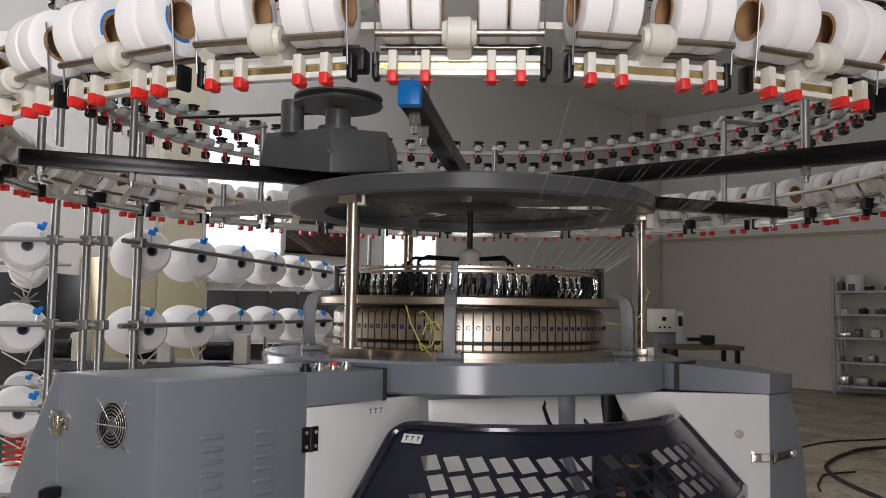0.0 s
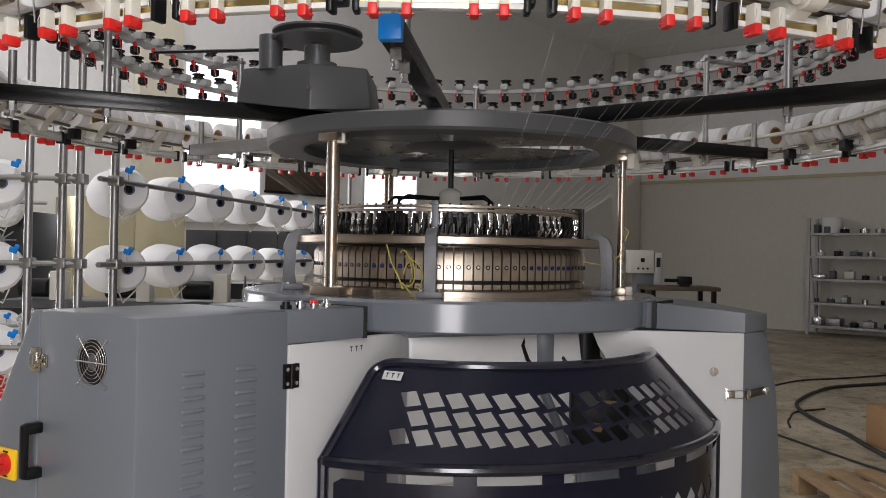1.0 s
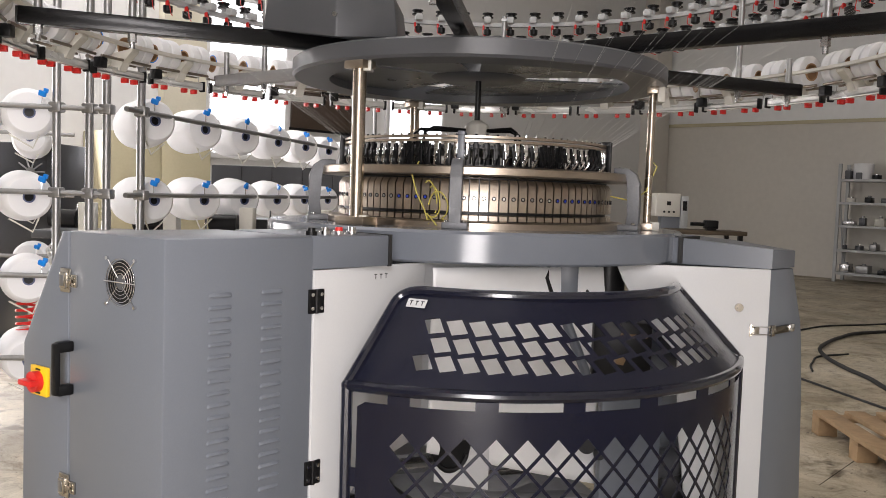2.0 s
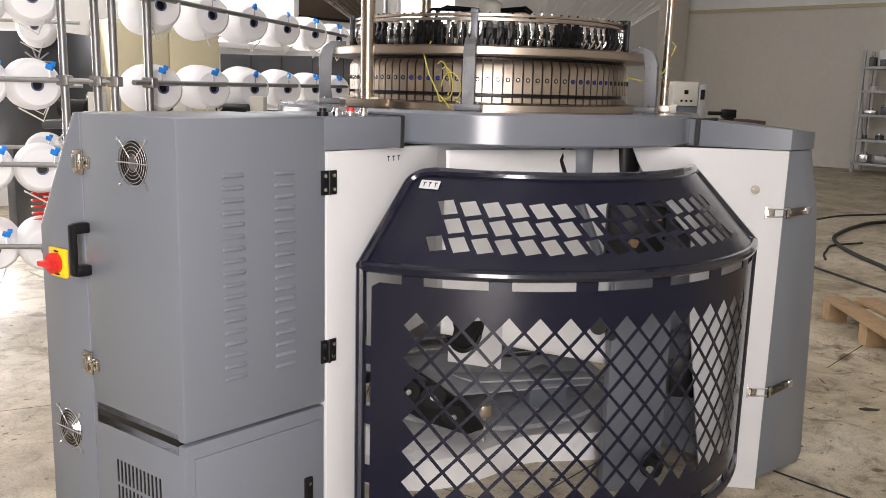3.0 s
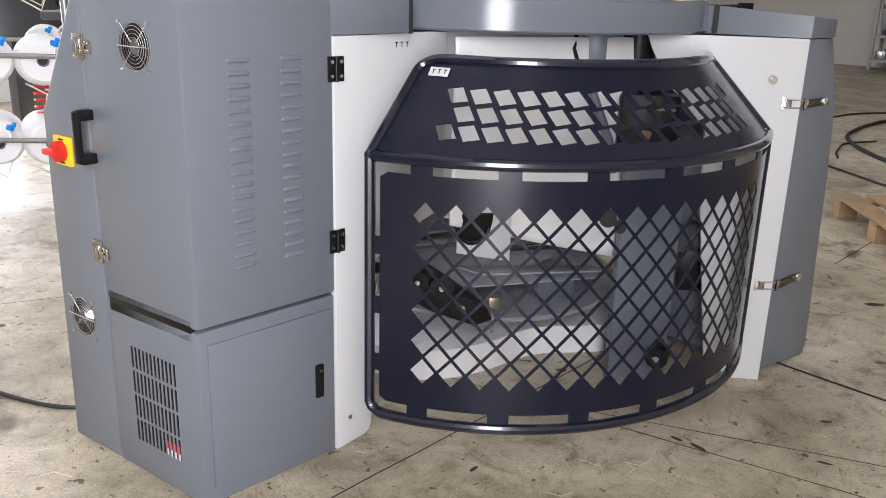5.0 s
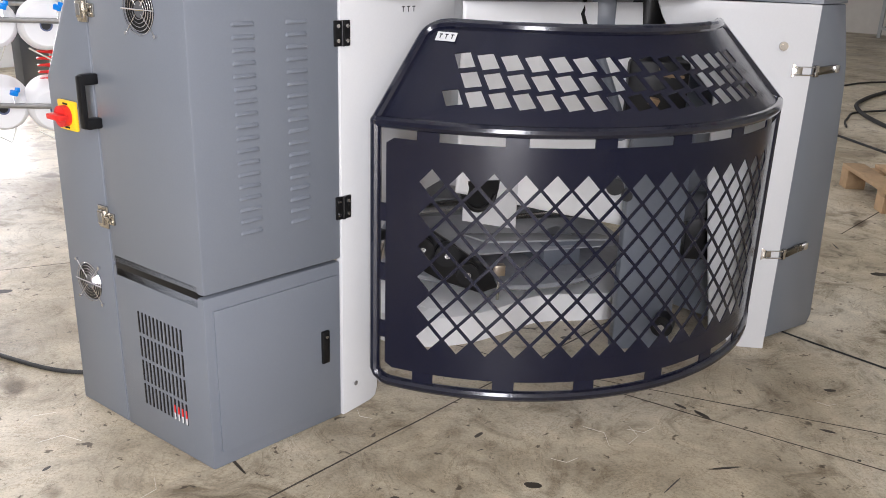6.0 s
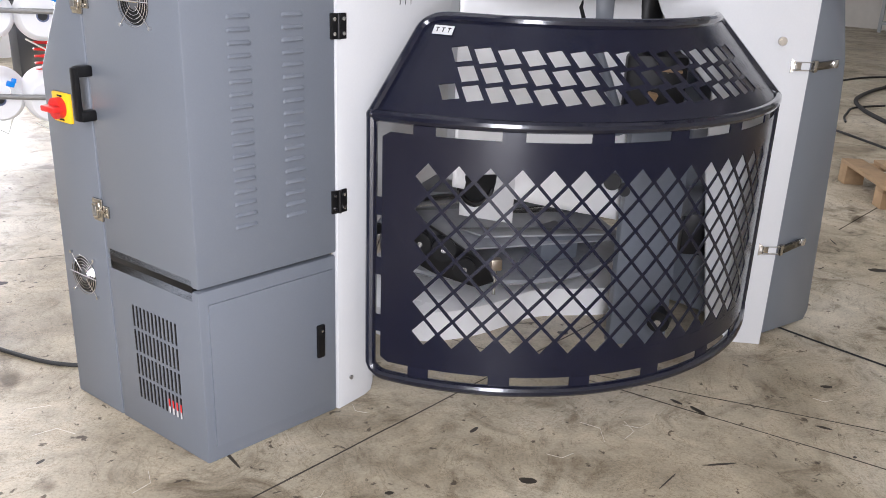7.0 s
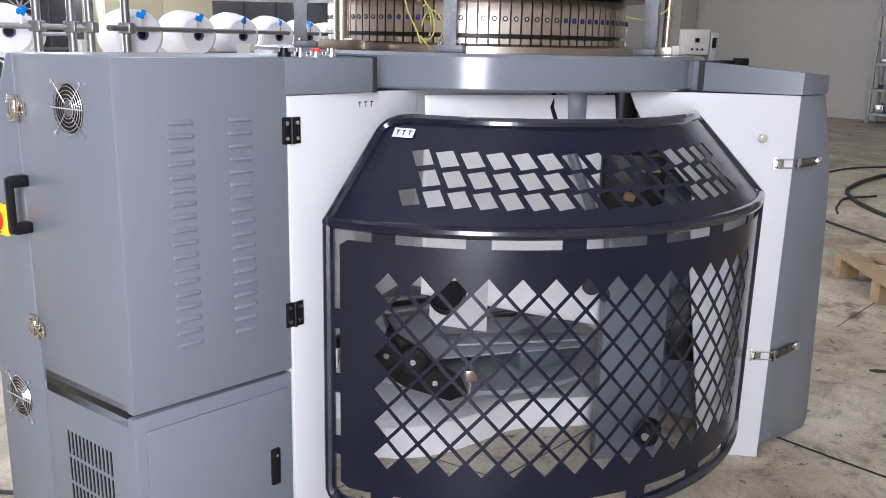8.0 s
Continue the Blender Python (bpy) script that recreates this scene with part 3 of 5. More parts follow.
def front_facing(u, v):
    return polar(1, GAX + u / (ARC / 2) * GHALF)


def slope_facing(u, v):
    a = on_slope(u + 0.01, v) - on_slope(u - 0.01, v)
    b = guard_back(u) - guard_point(u, Z_HIGH)
    return a.cross(b).normalized()


sheet_part("front_sheet", quads, on_front, front_facing)
for i in range(-1, 5):
    u = -0.342 + i * 0.2
    quads = [[(u - 0.026, Z_HIGH), (u, Z_HIGH), (u, VT), (u - 0.026, VT)], [(u, Z_HIGH), (u + 0.026, Z_HIGH), (u + 0.026, VT), (u, VT)]]
    sheet_part("tab", quads, on_front, front_facing, 0.004)
    quads = [[(u - 0.026, Z_LOW), (u, Z_LOW), (u, VB), (u - 0.026, VB)], [(u, Z_LOW), (u + 0.026, Z_LOW), (u + 0.026, VB), (u, VB)]]
    sheet_part("tab", quads, on_front, front_facing, 0.004)
for s in (-1, 1):
    for v in (0.26, 0.41, 0.56):
        sheet_part("tab", [[(s * UE, v - 0.022), (s * ARC / 2, v - 0.022), (s * ARC / 2, v + 0.022), (s * UE, v + 0.022)]], on_front, front_facing, 0.004)

# sloping top sheet with square holes


def on_slope(u, v):
    return guard_point(u, Z_HIGH).lerp(guard_back(u), v)


quads = []
ROW_V = 0.183


def strip(ua, ub, va, vb, lean_a=0.0, lean_b=0.0):
    """Plain sheet between two slanted ends, in short pieces along the arc."""
    n = max(1, int((ub - ua) / 0.07))
    for i in range(n):
        la, lb = (lean_a if i == 0 else 0.0), (lean_b if i == n - 1 else 0.0)
        x0, x1 = ua + (ub - ua) * i / n, ua + (ub - ua) * (i + 1) / n
        quads.append([(x0 + la, va), (x1 + lb, va), (x1 - lb, vb), (x0 - la, vb)])


LEAN = 0.020
for v_mid, first_u, step_u, count in ((0.286, -0.764, 0.0862, 17), (0.469, -0.717, 0.0908, 15), (0.652, -0.768, 0.097, 15)):
    va, vb = v_mid - ROW_V / 2, v_mid + ROW_V / 2
    for c in range(count):
        cu = first_u + step_u * c
        full = [(cu - step_u / 2 + LEAN, va), (cu + step_u / 2 + LEAN, va), (cu + step_u / 2 - LEAN, vb), (cu - step_u / 2 - LEAN, vb)]
        k = step_u / 0.097
        inner = [(cu - 0.012 * k, v_mid - 0.085), (cu + 0.053 * k, v_mid - 0.058), (cu + 0.012 * k, v_mid + 0.085), (cu - 0.053 * k, v_mid + 0.058)]
        for i in range(4):
            quads.append([full[i], full[(i + 1) % 4], inner[(i + 1) % 4], inner[i]])
    strip(-1, first_u - step_u / 2, va, vb, 0.0, LEAN)
    strip(first_u + step_u * (count - 0.5), 1, va, vb, LEAN, 0.0)
strip(-1, 1, 0.0, 0.286 - ROW_V / 2)
strip(-1, 1, 0.652 + ROW_V / 2, 0.85)
for va, vb, wa, wb in ((0.85, 0.93, 1.0, 0.985), (0.93, 0.98, 0.985, 0.95), (0.98, 1.0, 0.95, 0.90)):
    for i in range(-14, 14):
        quads.append([(i / 14 * wa, va), ((i + 1) / 14 * wa, va), ((i + 1) / 14 * wb, vb), (i / 14 * wb, vb)])
sheet_part("top_sheet", [q for q in quads if len(set(q)) > 2], on_slope, slope_facing)

# small white sticker with three marks on the slope
ax = (on_slope(-0.86, 0.92) - on_slope(-0.98, 0.92)).normalized()
upv = (on_slope(-0.92, 0.98) - on_slope(-0.92, 0.8)).normalized()
nn = ax.cross(upv).normalized()
upv = nn.cross(ax)
sm = Matrix((ax, -nn, upv)).transposed().to_4x4()
sm.translation = on_slope(-0.925, 0.862) + nn * 0.0045
bm = B()
box(bm, -0.005, 0.046, 0.0, 0.001, -0.012, 0.012, sm)
part("sticker", bm, WHITE, GUARD, "white sticker")
bm = B()
for i in range(3):
    x = 0.006 + i * 0.015
    box(bm, x - 0.004, x + 0.004, -0.0008, -0.0002, 0.004, 0.0065, sm)
    box(bm, x - 0.0012, x + 0.0012, -0.0008, -0.0002, -0.006, 0.004, sm)
part("sticker_marking", bm, BLACK, GUARD)

# ---- needle cylinder, posts and top ring ----
def share(name, first, parent, m):
    """Another object on the same mesh."""
    ob = new(name, first.data)
    ob.parent = parent
    ob.matrix_basis = m
    return ob


CAST = node_material("grey_cast_iron_paint", (0.15, 0.155, 0.165), 0.42, 0, 0.15, 160, 12, 0.05)
BLUE_GLASS = node_material("blue_indicator", (0.02, 0.05, 0.45), 0.15, 0, 0.05, 60, 6)
bm = B()
lathe(bm, [(0.36, 1.1215), (0.50, 1.1215), (0.50, 1.138), (0.495, 1.142), (0.36, 1.142)], 128)
part("cylinder_base", bm, GOLD, MACHINE, "champagne coloured machined base ring")
bm = B()
lathe(bm, [(0.33, 1.142), (0.441, 1.142), (0.441, 1.268), (0.33, 1.268)], 100)
CAMS = part("cam_ring", bm, BLACK, MACHINE, "ring of champagne cam boxes with screws")
upper = [(0.0, 1.170), (0.020, 1.170), (0.020, 1.246), (0.010, 1.262), (0.0, 1.264)]
lower_p = [(0.0, 1.144), (0.020, 1.144), (0.020, 1.158), (0.016, 1.161), (0.0, 1.161)]


def radial_piece(profile, r, half):
    bm = B()
    sides = []
    for s in (-1, 1):
        sides.append([bm.verts.new((r + x, s * (half + x * math.tan(radians(1.8)) * 0.9), z)) for x, z in profile])
    n = len(profile)
    bm.faces.new(sides[0])
    bm.faces.new(sides[1][::-1])
    for i in range(n):
        bm.faces.new((sides[0][i], sides[0][(i + 1) % n], sides[1][(i + 1) % n], sides[1][i]))
    return bm


blk = low = scr = sctr = blu = None
for i in range(100):
    m = Matrix.Rotation(radians(3.6 * i), 4, "Z")
    if i == 0:
        blk = part("cam_block", radial_piece(upper, 0.438, 0.0116), GOLD, CAMS)
        low = part("cam_foot", radial_piece(lower_p, 0.438, 0.0114), GOLD, CAMS)
        bm = B()
        lathe(bm, [(0.0040, 0), (0.0066, 0), (0.0066, 0.002), (0.0040, 0.002)], 14, m=pose(0.458, 0, 1.208, 0, 90, 0))
        scr = part("screw_ring", bm, BLACK, CAMS)
        bm = B()
        lathe(bm, [(0.0002, 0), (0.0038, 0), (0.0038, 0.0016), (0.0002, 0.0016)], 12, m=pose(0.458, 0, 1.208, 0, 90, 0))
        sctr = part("screw_head", bm, STEEL, CAMS)
        continue
    share("cam_block", blk, CAMS, m)
    share("cam_foot", low, CAMS, m)
    share("screw_ring", scr, CAMS, m)
    if i % 100 in (68, 69, 70, 71, 85, 86, 87, 88, 89, 90, 91):
        if blu is None:
            me = sctr.data.copy()
            me.materials.clear()
            me.materials.append(BLUE_GLASS)
            blu = new("screw_head", me)
            blu.parent = CAMS
            blu.matrix_basis = m
            tagged(blu, "blue indicator")
        else:
            share("screw_head", blu, CAMS, m)
    else:
        share("screw_head", sctr, CAMS, m)

bm = B()
lathe(bm, [(0.36, 1.272), (0.512, 1.272), (0.516, 1.276), (0.516, 1.295), (0.512, 1.299), (0.36, 1.299)], 128)
part("dial_ring", bm, GOLD, MACHINE, "champagne coloured dial ring")
bm = B()
lathe(bm, [(0.405, 1.300), (0.432, 1.300), (0.432, 1.306), (0.405, 1.306)], 96)
part("guide_track", bm, BLACK, MACHINE)
bm = B()
lathe(bm, [(0.425, 1.370), (0.447, 1.370), (0.447, 1.377), (0.425, 1.377)], 128)
lathe(bm, [(0.425, 1.382), (0.447, 1.382), (0.447, 1.389), (0.425, 1.389)], 128)
GUIDES = part("yarn_guide_ring", bm, GOLD, MACHINE, "twin yarn guide rails")


def yarn_guide(tilt):
    """A bent finger with an eye, hanging from the rail down to the needles."""
    bm = B()
    m = pose(0, 0, 0, tilt, 0, 0)
    box(bm, 0.428, 0.436, -0.007, 0.007, 1.345, 1.372, None, 0.001)
    box(bm, 0.436, 0.440, -0.005, 0.005, 1.322, 1.352, None, 0.001)
    tube(bm, [(0.438, 0.004, 1.335), (0.446, 0.002, 1.326), (0.442, -0.003, 1.314), (0.432, -0.004, 1.303)], 0.0028, 6)
    box(bm, 0.424, 0.434, -0.0085, -0.002, 1.303, 1.322, None, 0.001)
    rod(bm, (0.434, 0, 1.389), (0.434, 0, 1.394), 0.0035, 8)
    return bm


gs = gb = None
for i in range(92):
    m = Matrix.Rotation(radians(360 / 92 * i + (i * 37 % 5 - 2) * 0.12), 4, "Z")
    if i == 0:
        gs = part("yarn_guide", yarn_guide(0), CHROME, GUIDES, "chromed yarn guide finger")
        gs.matrix_basis = m
        gb = part("guide_block", box(B(), 0.419, 0.4275, -0.010, 0.010, 1.304, 1.366, None, 0.001), BLACK, GUIDES)
        gb.matrix_basis = m
    else:
        if i == 1:
            me = gs.data.copy()
            me.materials.clear()
            me.materials.append(BLACK)
            gk = new("yarn_guide", me)
            gk.parent = GUIDES
            gk.matrix_basis = m
        else:
            share("yarn_guide", gk if (i * 29) % 7 < 3 else gs, GUIDES, m)
        share("guide_block", gb, GUIDES, m)

for i, a in enumerate((268.3, 343, 55, 127, 199)):
    bm = B()
    m = radial(a)
    box(bm, 0.495, 0.562, -0.036, 0.036, 1.122, 1.140, m, 0.003)
    side = Matrix(((1, 0, 0, 0), (0, 0, 1, 0), (0, 1, 0, 0), (0, 0, 0, 1)))
    arm = [(0.518, 1.137), (0.562, 1.137), (0.556, 1.18), (0.560, 1.265), (0.546, 1.300), (0.520, 1.318), (0.475, 1.318), (0.475, 1.301), (0.517, 1.297), (0.517, 1.262), (0.524, 1.23), (0.524, 1.18)]
    prism(bm, arm, -0.0165, 0.0165, m @ side, 0.003)
    BR = part("clamp_bracket", bm, CAST, MACHINE, "grey cast clamp bracket")
    part("bolt", rod(B(), m @ Vector((0.495, 0, 1.310)), m @ Vector((0.495, 0, 1.320)), 0.008, 12), STEEL, BR)
    part("bolt", rod(B(), m @ Vector((0.540, 0, 1.283)), m @ Vector((0.549, 0, 1.287)), 0.0075, 12), STEEL, BR)
    for y in (-0.024, 0.024):
        part("bolt", rod(B(), m @ Vector((0.545, y, 1.139)), m @ Vector((0.545, y, 1.146)), 0.006, 10), STEEL, BR)
    bm = B()
    box(bm, 0.447, 0.462, -0.010, 0.010, 1.299, 1.392, m, 0.002)
    box(bm, 0.425, 0.462, -0.011, 0.011, 1.386, 1.400, m, 0.002)
    part("rail_holder", bm, BLACK if i else GREY, MACHINE)

for a, r, thick in ((239, 0.59, 0.0195), (352, 0.575, 0.0125), (119, 0.59, 0.0195)):
    P = part("post", rod(B(), polar(r, a, 1.14), polar(r, a, 1.565), thick, 32), GOLD_POST, MACHINE, "satin bronze steel post")
    m = radial(a, r)
    k = thick / 0.0195
    part("post_foot", box(B(), -0.03 * k, 0.03 * k, -0.055 * k, 0.055 * k, 1.122, 1.146, m, 0.002), GOLD, P)
    part("post_head", box(B(), -0.028 * k, 0.028 * k, -0.035 * k, 0.035 * k, 1.562, 1.584, m, 0.002), GOLD, P)
    near = m @ pose(0, 0, 0, 0, 0, 270 - a)
    part("foot_block", box(B(), -0.008, 0.030, 0.013, 0.036, 1.1225, 1.150, near, 0.002), CREAM, P, "cream end block")
    part("head_block", box(B(), -0.018, 0.022, 0.013, 0.036, 1.535 if k < 1 else 1.555, 1.584, near, 0.002), CREAM, P, "cream end block")

bm = B()
lathe(bm, [(0.50, 1.584), (0.612, 1.584), (0.62, 1.592), (0.62, 1.634), (0.612, 1.640), (0.50, 1.640)], 128)
part("top_ring", bm, GREY_DARK, MACHINE, "dark grey enamelled top ring")
DULL = node_material("dull_dark_plate", (0.10, 0.105, 0.11), 0.28, 0.4, 0.2, 30, 4)
for a0, a1 in ((12, 118), (132, 214), (222, 262), (275, 352)):
    part("gear_cover", lathe(B(), [(0.08, 1.612), (0.502, 1.612), (0.502, 1.618), (0.08, 1.618)], 32, a0, a1), DULL, MACHINE)
bm = B()
lathe(bm, [(0.001, 1.602), (0.14, 1.602), (0.16, 1.612), (0.16, 1.66), (0.001, 1.66)], 48)
part("gear_hub", bm, GREY_DARK, MACHINE)
bm = B()
rod(bm, (0, 0, 1.33), (0, 0, 1.61), 0.010, 16)
part("centre_shaft", bm, BLACK, MACHINE)
bm = B()
lathe(bm, [(0.001, 1.372), (0.042, 1.372), (0.040, 1.45), (0.036, 1.458), (0.016, 1.470), (0.001, 1.470)], 32)
part("shaft_collar", bm, CREAM, MACHINE, "pale grey shaft collar")
bm = B()
lathe(bm, [(0.001, 1.36), (0.30, 1.36), (0.30, 1.37), (0.001, 1.37)], 64)
part("dial_plate", bm, GREY_DARK, MACHINE)
for a, l in ((170, 0.20), (20, 0.12), (200, 0.15), (335, 0.13)):
    p = polar(0.03, a, 1.435)
    q = polar(l, a, 1.44)
    part("dial_arm", tube(B(), [p, q, q + polar(0.03, a - 30, -0.015), q + polar(0.04, a - 40, -0.06)], 0.006, 8), BLACK, MACHINE)

# loops of thin yellow lubrication tube
HOSE = node_material("clear_yellow_tube", (0.55, 0.48, 0.12), 0.3, 0, 0.05, 40, 5)
for k, (a, r0, z0, h) in enumerate(((259, 0.47, 1.195, 0.045), (257, 0.46, 1.20, 0.055), (261, 0.475, 1.185, 0.040))):
    pts = []
    for i in range(22):
        w = radians(120 - 250 * i / 21 + 30 * k)
        pts.append(polar(r0 + 0.012 * math.sin(w * 1.7), a + 2.6 * math.cos(w) * (1 + 0.2 * k), z0 + h * math.sin(w)))
    pts.append(polar(0.51, a + 3 + 2 * k, 1.128))
    part("oil_tube", tube(B(), pts, 0.0022, 6), HOSE, MACHINE, "thin yellow oil tube")
part("oil_tube", tube(B(), [polar(0.455, 252.5, 1.31), polar(0.49, 252, 1.27), polar(0.475, 253, 1.22), polar(0.47, 256, 1.17), polar(0.5, 259, 1.13)], 0.0022, 6), HOSE, MACHINE)
part("oil_tube", tube(B(), [polar(0.45, 349, 1.23), polar(0.53, 348, 1.215), polar(0.57, 350, 1.25), polar(0.60, 355, 1.33), polar(0.585, 357, 1.35)], 0.0022, 6), HOSE, MACHINE)

# drive housing on the top ring
bm = B()
outline = [(-0.648, -0.33), (-0.40, -0.41), (-0.227, -0.336), (-0.24, -0.05), (-0.62, -0.05)]
c = Vector((-0.43, -0.24, 0))
lo = [bm.verts.new((x, y, z)) for (x, y), z in zip(outline, (1.704, 1.668, 1.682, 1.704, 1.704))]
hi = [bm.verts.new((c.x + (x - c.x) * 0.93, c.y + (y - c.y) * 0.93, 1.81)) for x, y in outline]
bm.faces.new(lo[::-1])
bm.faces.new(hi)
for i in range(5):
    bm.faces.new((lo[i], lo[(i + 1) % 5], hi[(i + 1) % 5], hi[i]))
bmesh.ops.bevel(bm, geom=list(bm.edges), offset=0.006, segments=2, affect="EDGES", profile=0.5)
DRIVE = part("drive_housing", bm, GREY_DARK, MACHINE, "dark grey drive housing with pulley wheel")
part("drive_neck", rod(B(), (-0.397, -0.33, 1.80), (-0.397, -0.33, 1.875), 0.040, 24), GREY_DARK, DRIVE)
part("neck_flange", rod(B(), (-0.397, -0.33, 1.808), (-0.397, -0.33, 1.822), 0.062, 24), GREY_DARK, DRIVE)
bm = B()
lathe(bm, [(0.01, 0.0), (0.135, 0.0), (0.14, 0.006), (0.112, 0.012), (0.112, 0.018), (0.138, 0.024), (0.138, 0.030), (0.03, 0.034), (0.01, 0.034)], 64, m=Matrix.Translation((-0.397, -0.33, 1.888)))
part("pulley_wheel", bm, GREY_DARK, DRIVE, "dark pulley wheel")
part("pulley_nut", rod(B(), (-0.397, -0.33, 1.872), (-0.397, -0.33, 1.89), 0.018, 6), STEEL, DRIVE)
part("drive_cylinder", rod(B(), (-0.54, -0.34, 1.80), (-0.54, -0.34, 1.905), 0.036, 24), GREY_DARK, DRIVE)
part("drive_bolt", rod(B(), (-0.402, -0.402, 1.735), (-0.404, -0.412, 1.735), 0.008, 6), STEEL, DRIVE)
part("drive_belt", tube(B(), [(-0.40, -0.20, 1.905), (-0.75, -0.05, 1.93), (-1.1, 0.1, 1.96)], 0.006, 6), BLACK, DRIVE)

# ---- beams, roller units and yarn feeders overhead ----
for a in (268.4, 328, 28, 88, 148, 206):
    end = 1.27 if a == 268.4 else 1.40
    BEAM = part("radial_beam", box(B(), 0.15, end, -0.022, 0.022, 1.655, 1.702, radial(a), 0.002), ZINC if a == 148 else BLACK_STEEL, MACHINE, "galvanised square tube beam" if a == 148 else "black square tube beam")
    if a == 268.4:
        part("beam_cap", box(B(), 1.27, 1.30, -0.0225, 0.0225, 1.654, 1.703, radial(a), 0.002), BLUE, BEAM, "blue plastic end cap")
    else:
        part("beam_cap", box(B(), 1.40, 1.406, -0.0215, 0.0215, 1.656, 1.701, radial(a), 0.001), BLACK, BEAM)
    for r, top in ((1.10, 2.05), (end - 0.05, 1.80)):
        part("support_rod", rod(B(), polar(r, a, 1.66), polar(r, a, top), 0.0115, 14), ZINC, BEAM)
        part("rod_nut", rod(B(), polar(r, a, 1.630), polar(r, a, 1.655), 0.013, 6), STEEL, BEAM)
        part("rod_tip", rod(B(), polar(r, a, 1.612), polar(r, a, 1.632), 0.008, 10), STEEL, BEAM)
    part("support_arm", box(B(), 1.08, 1.30, -0.012, 0.012, 2.025, 2.036, radial(a)), ZINC, BEAM)

bm = B()
lathe(bm, [(1.425, 1.752), (1.455, 1.752), (1.455, 1.764), (1.425, 1.764)], 120)
UNIT_RING = part("roller_ring", bm, CREAM, MACHINE, "ivory ring carrying the roller units")
BRASS = node_material("brass_strip", (0.55, 0.42, 0.18), 0.3, 1, 0.1, 60, 8)
BAR_WHITE = node_material("anodised_white_bar", (0.75, 0.75, 0.72), 0.25, 0.3, 0.05, 60, 8)
ROD_STEEL = node_material("dark_ground_steel", (0.30, 0.26, 0.22), 0.3, 1, 0.08, 90, 6)


def clip_mesh():
    bm = B()
    box(bm, 1.531, 1.555, -0.0075, 0.0075, 1.644, 1.681, None, 0.003)
    tube(bm, [(1.553, -0.002, 1.68), (1.558, -0.006, 1.66), (1.555, -0.009, 1.645)], 0.0007, 4)
    return bm


def tip_mesh():
    bm = B()
    box(bm, 1.527, 1.558, -0.0078, 0.0078, 1.627, 1.647, None, 0.003)
    box(bm, 1.535, 1.543, -0.012, 0.012, 1.632, 1.634, None)
    return bm


def hub_mesh():
    bm = B()
    prof = [(0.0, -0.028), (0.018, -0.028), (0.021, -0.02), (0.026, -0.018), (0.026, 0.018), (0.021, 0.02), (0.018, 0.028), (0.0, 0.028)]
    lathe(bm, [(max(0.0005, r), z) for r, z in prof], 24, m=pose(1.560, 0, 1.706, 90, 0, 0))
    arm = [(1.58, 1.72), (1.545, 1.735), (1.48, 1.745), (1.44, 1.752), (1.44, 1.738), (1.49, 1.70), (1.50, 1.665), (1.53, 1.668), (1.56, 1.690)]
    prism(bm, arm, -0.020, 0.020, Matrix(((1, 0, 0, 0), (0, 0, 1, 0), (0, 1, 0, 0), (0, 0, 0, 1))), 0.004)
    return bm


def spool_parts():
    """A flat-wound elastane spool on a cardboard core, axis along local y."""
    bm = B()
    prof = [(0.036, -0.0235), (0.0615, -0.0235), (0.0655, -0.021), (0.067, -0.008), (0.067, 0.008), (0.0655, 0.021), (0.0615, 0.0235), (0.036, 0.0235)]
    lathe(bm, prof, 40, m=pose(0, 0, 0, 90, 0, 0))
    yarn = part("yarn_body", bm, YARN, None)
    bm = B()
    lathe(bm, [(0.031, -0.0255), (0.0365, -0.0255), (0.0365, 0.0255), (0.031, 0.0255)], 32, m=pose(0, 0, 0, 90, 0, 0))
    core = part("core", bm, CARD, None, "brown cardboard core")
    bm = B()
    lathe(bm, [(0.0366, -0.0242), (0.0410, -0.0242), (0.0410, -0.0236), (0.0366, -0.0236)], 16, 10, 150, m=pose(0, 0, 0, 90, 0, 0))
    band = part("print_band", bm, BLUE, None, "blue printed band")
    return yarn, core, band


SPOOL = thing("elastane_spool", "white elastane yarn spool on steel rods", "spool", "spools on the roller ring")
for o in spool_parts():
    o.parent = SPOOL

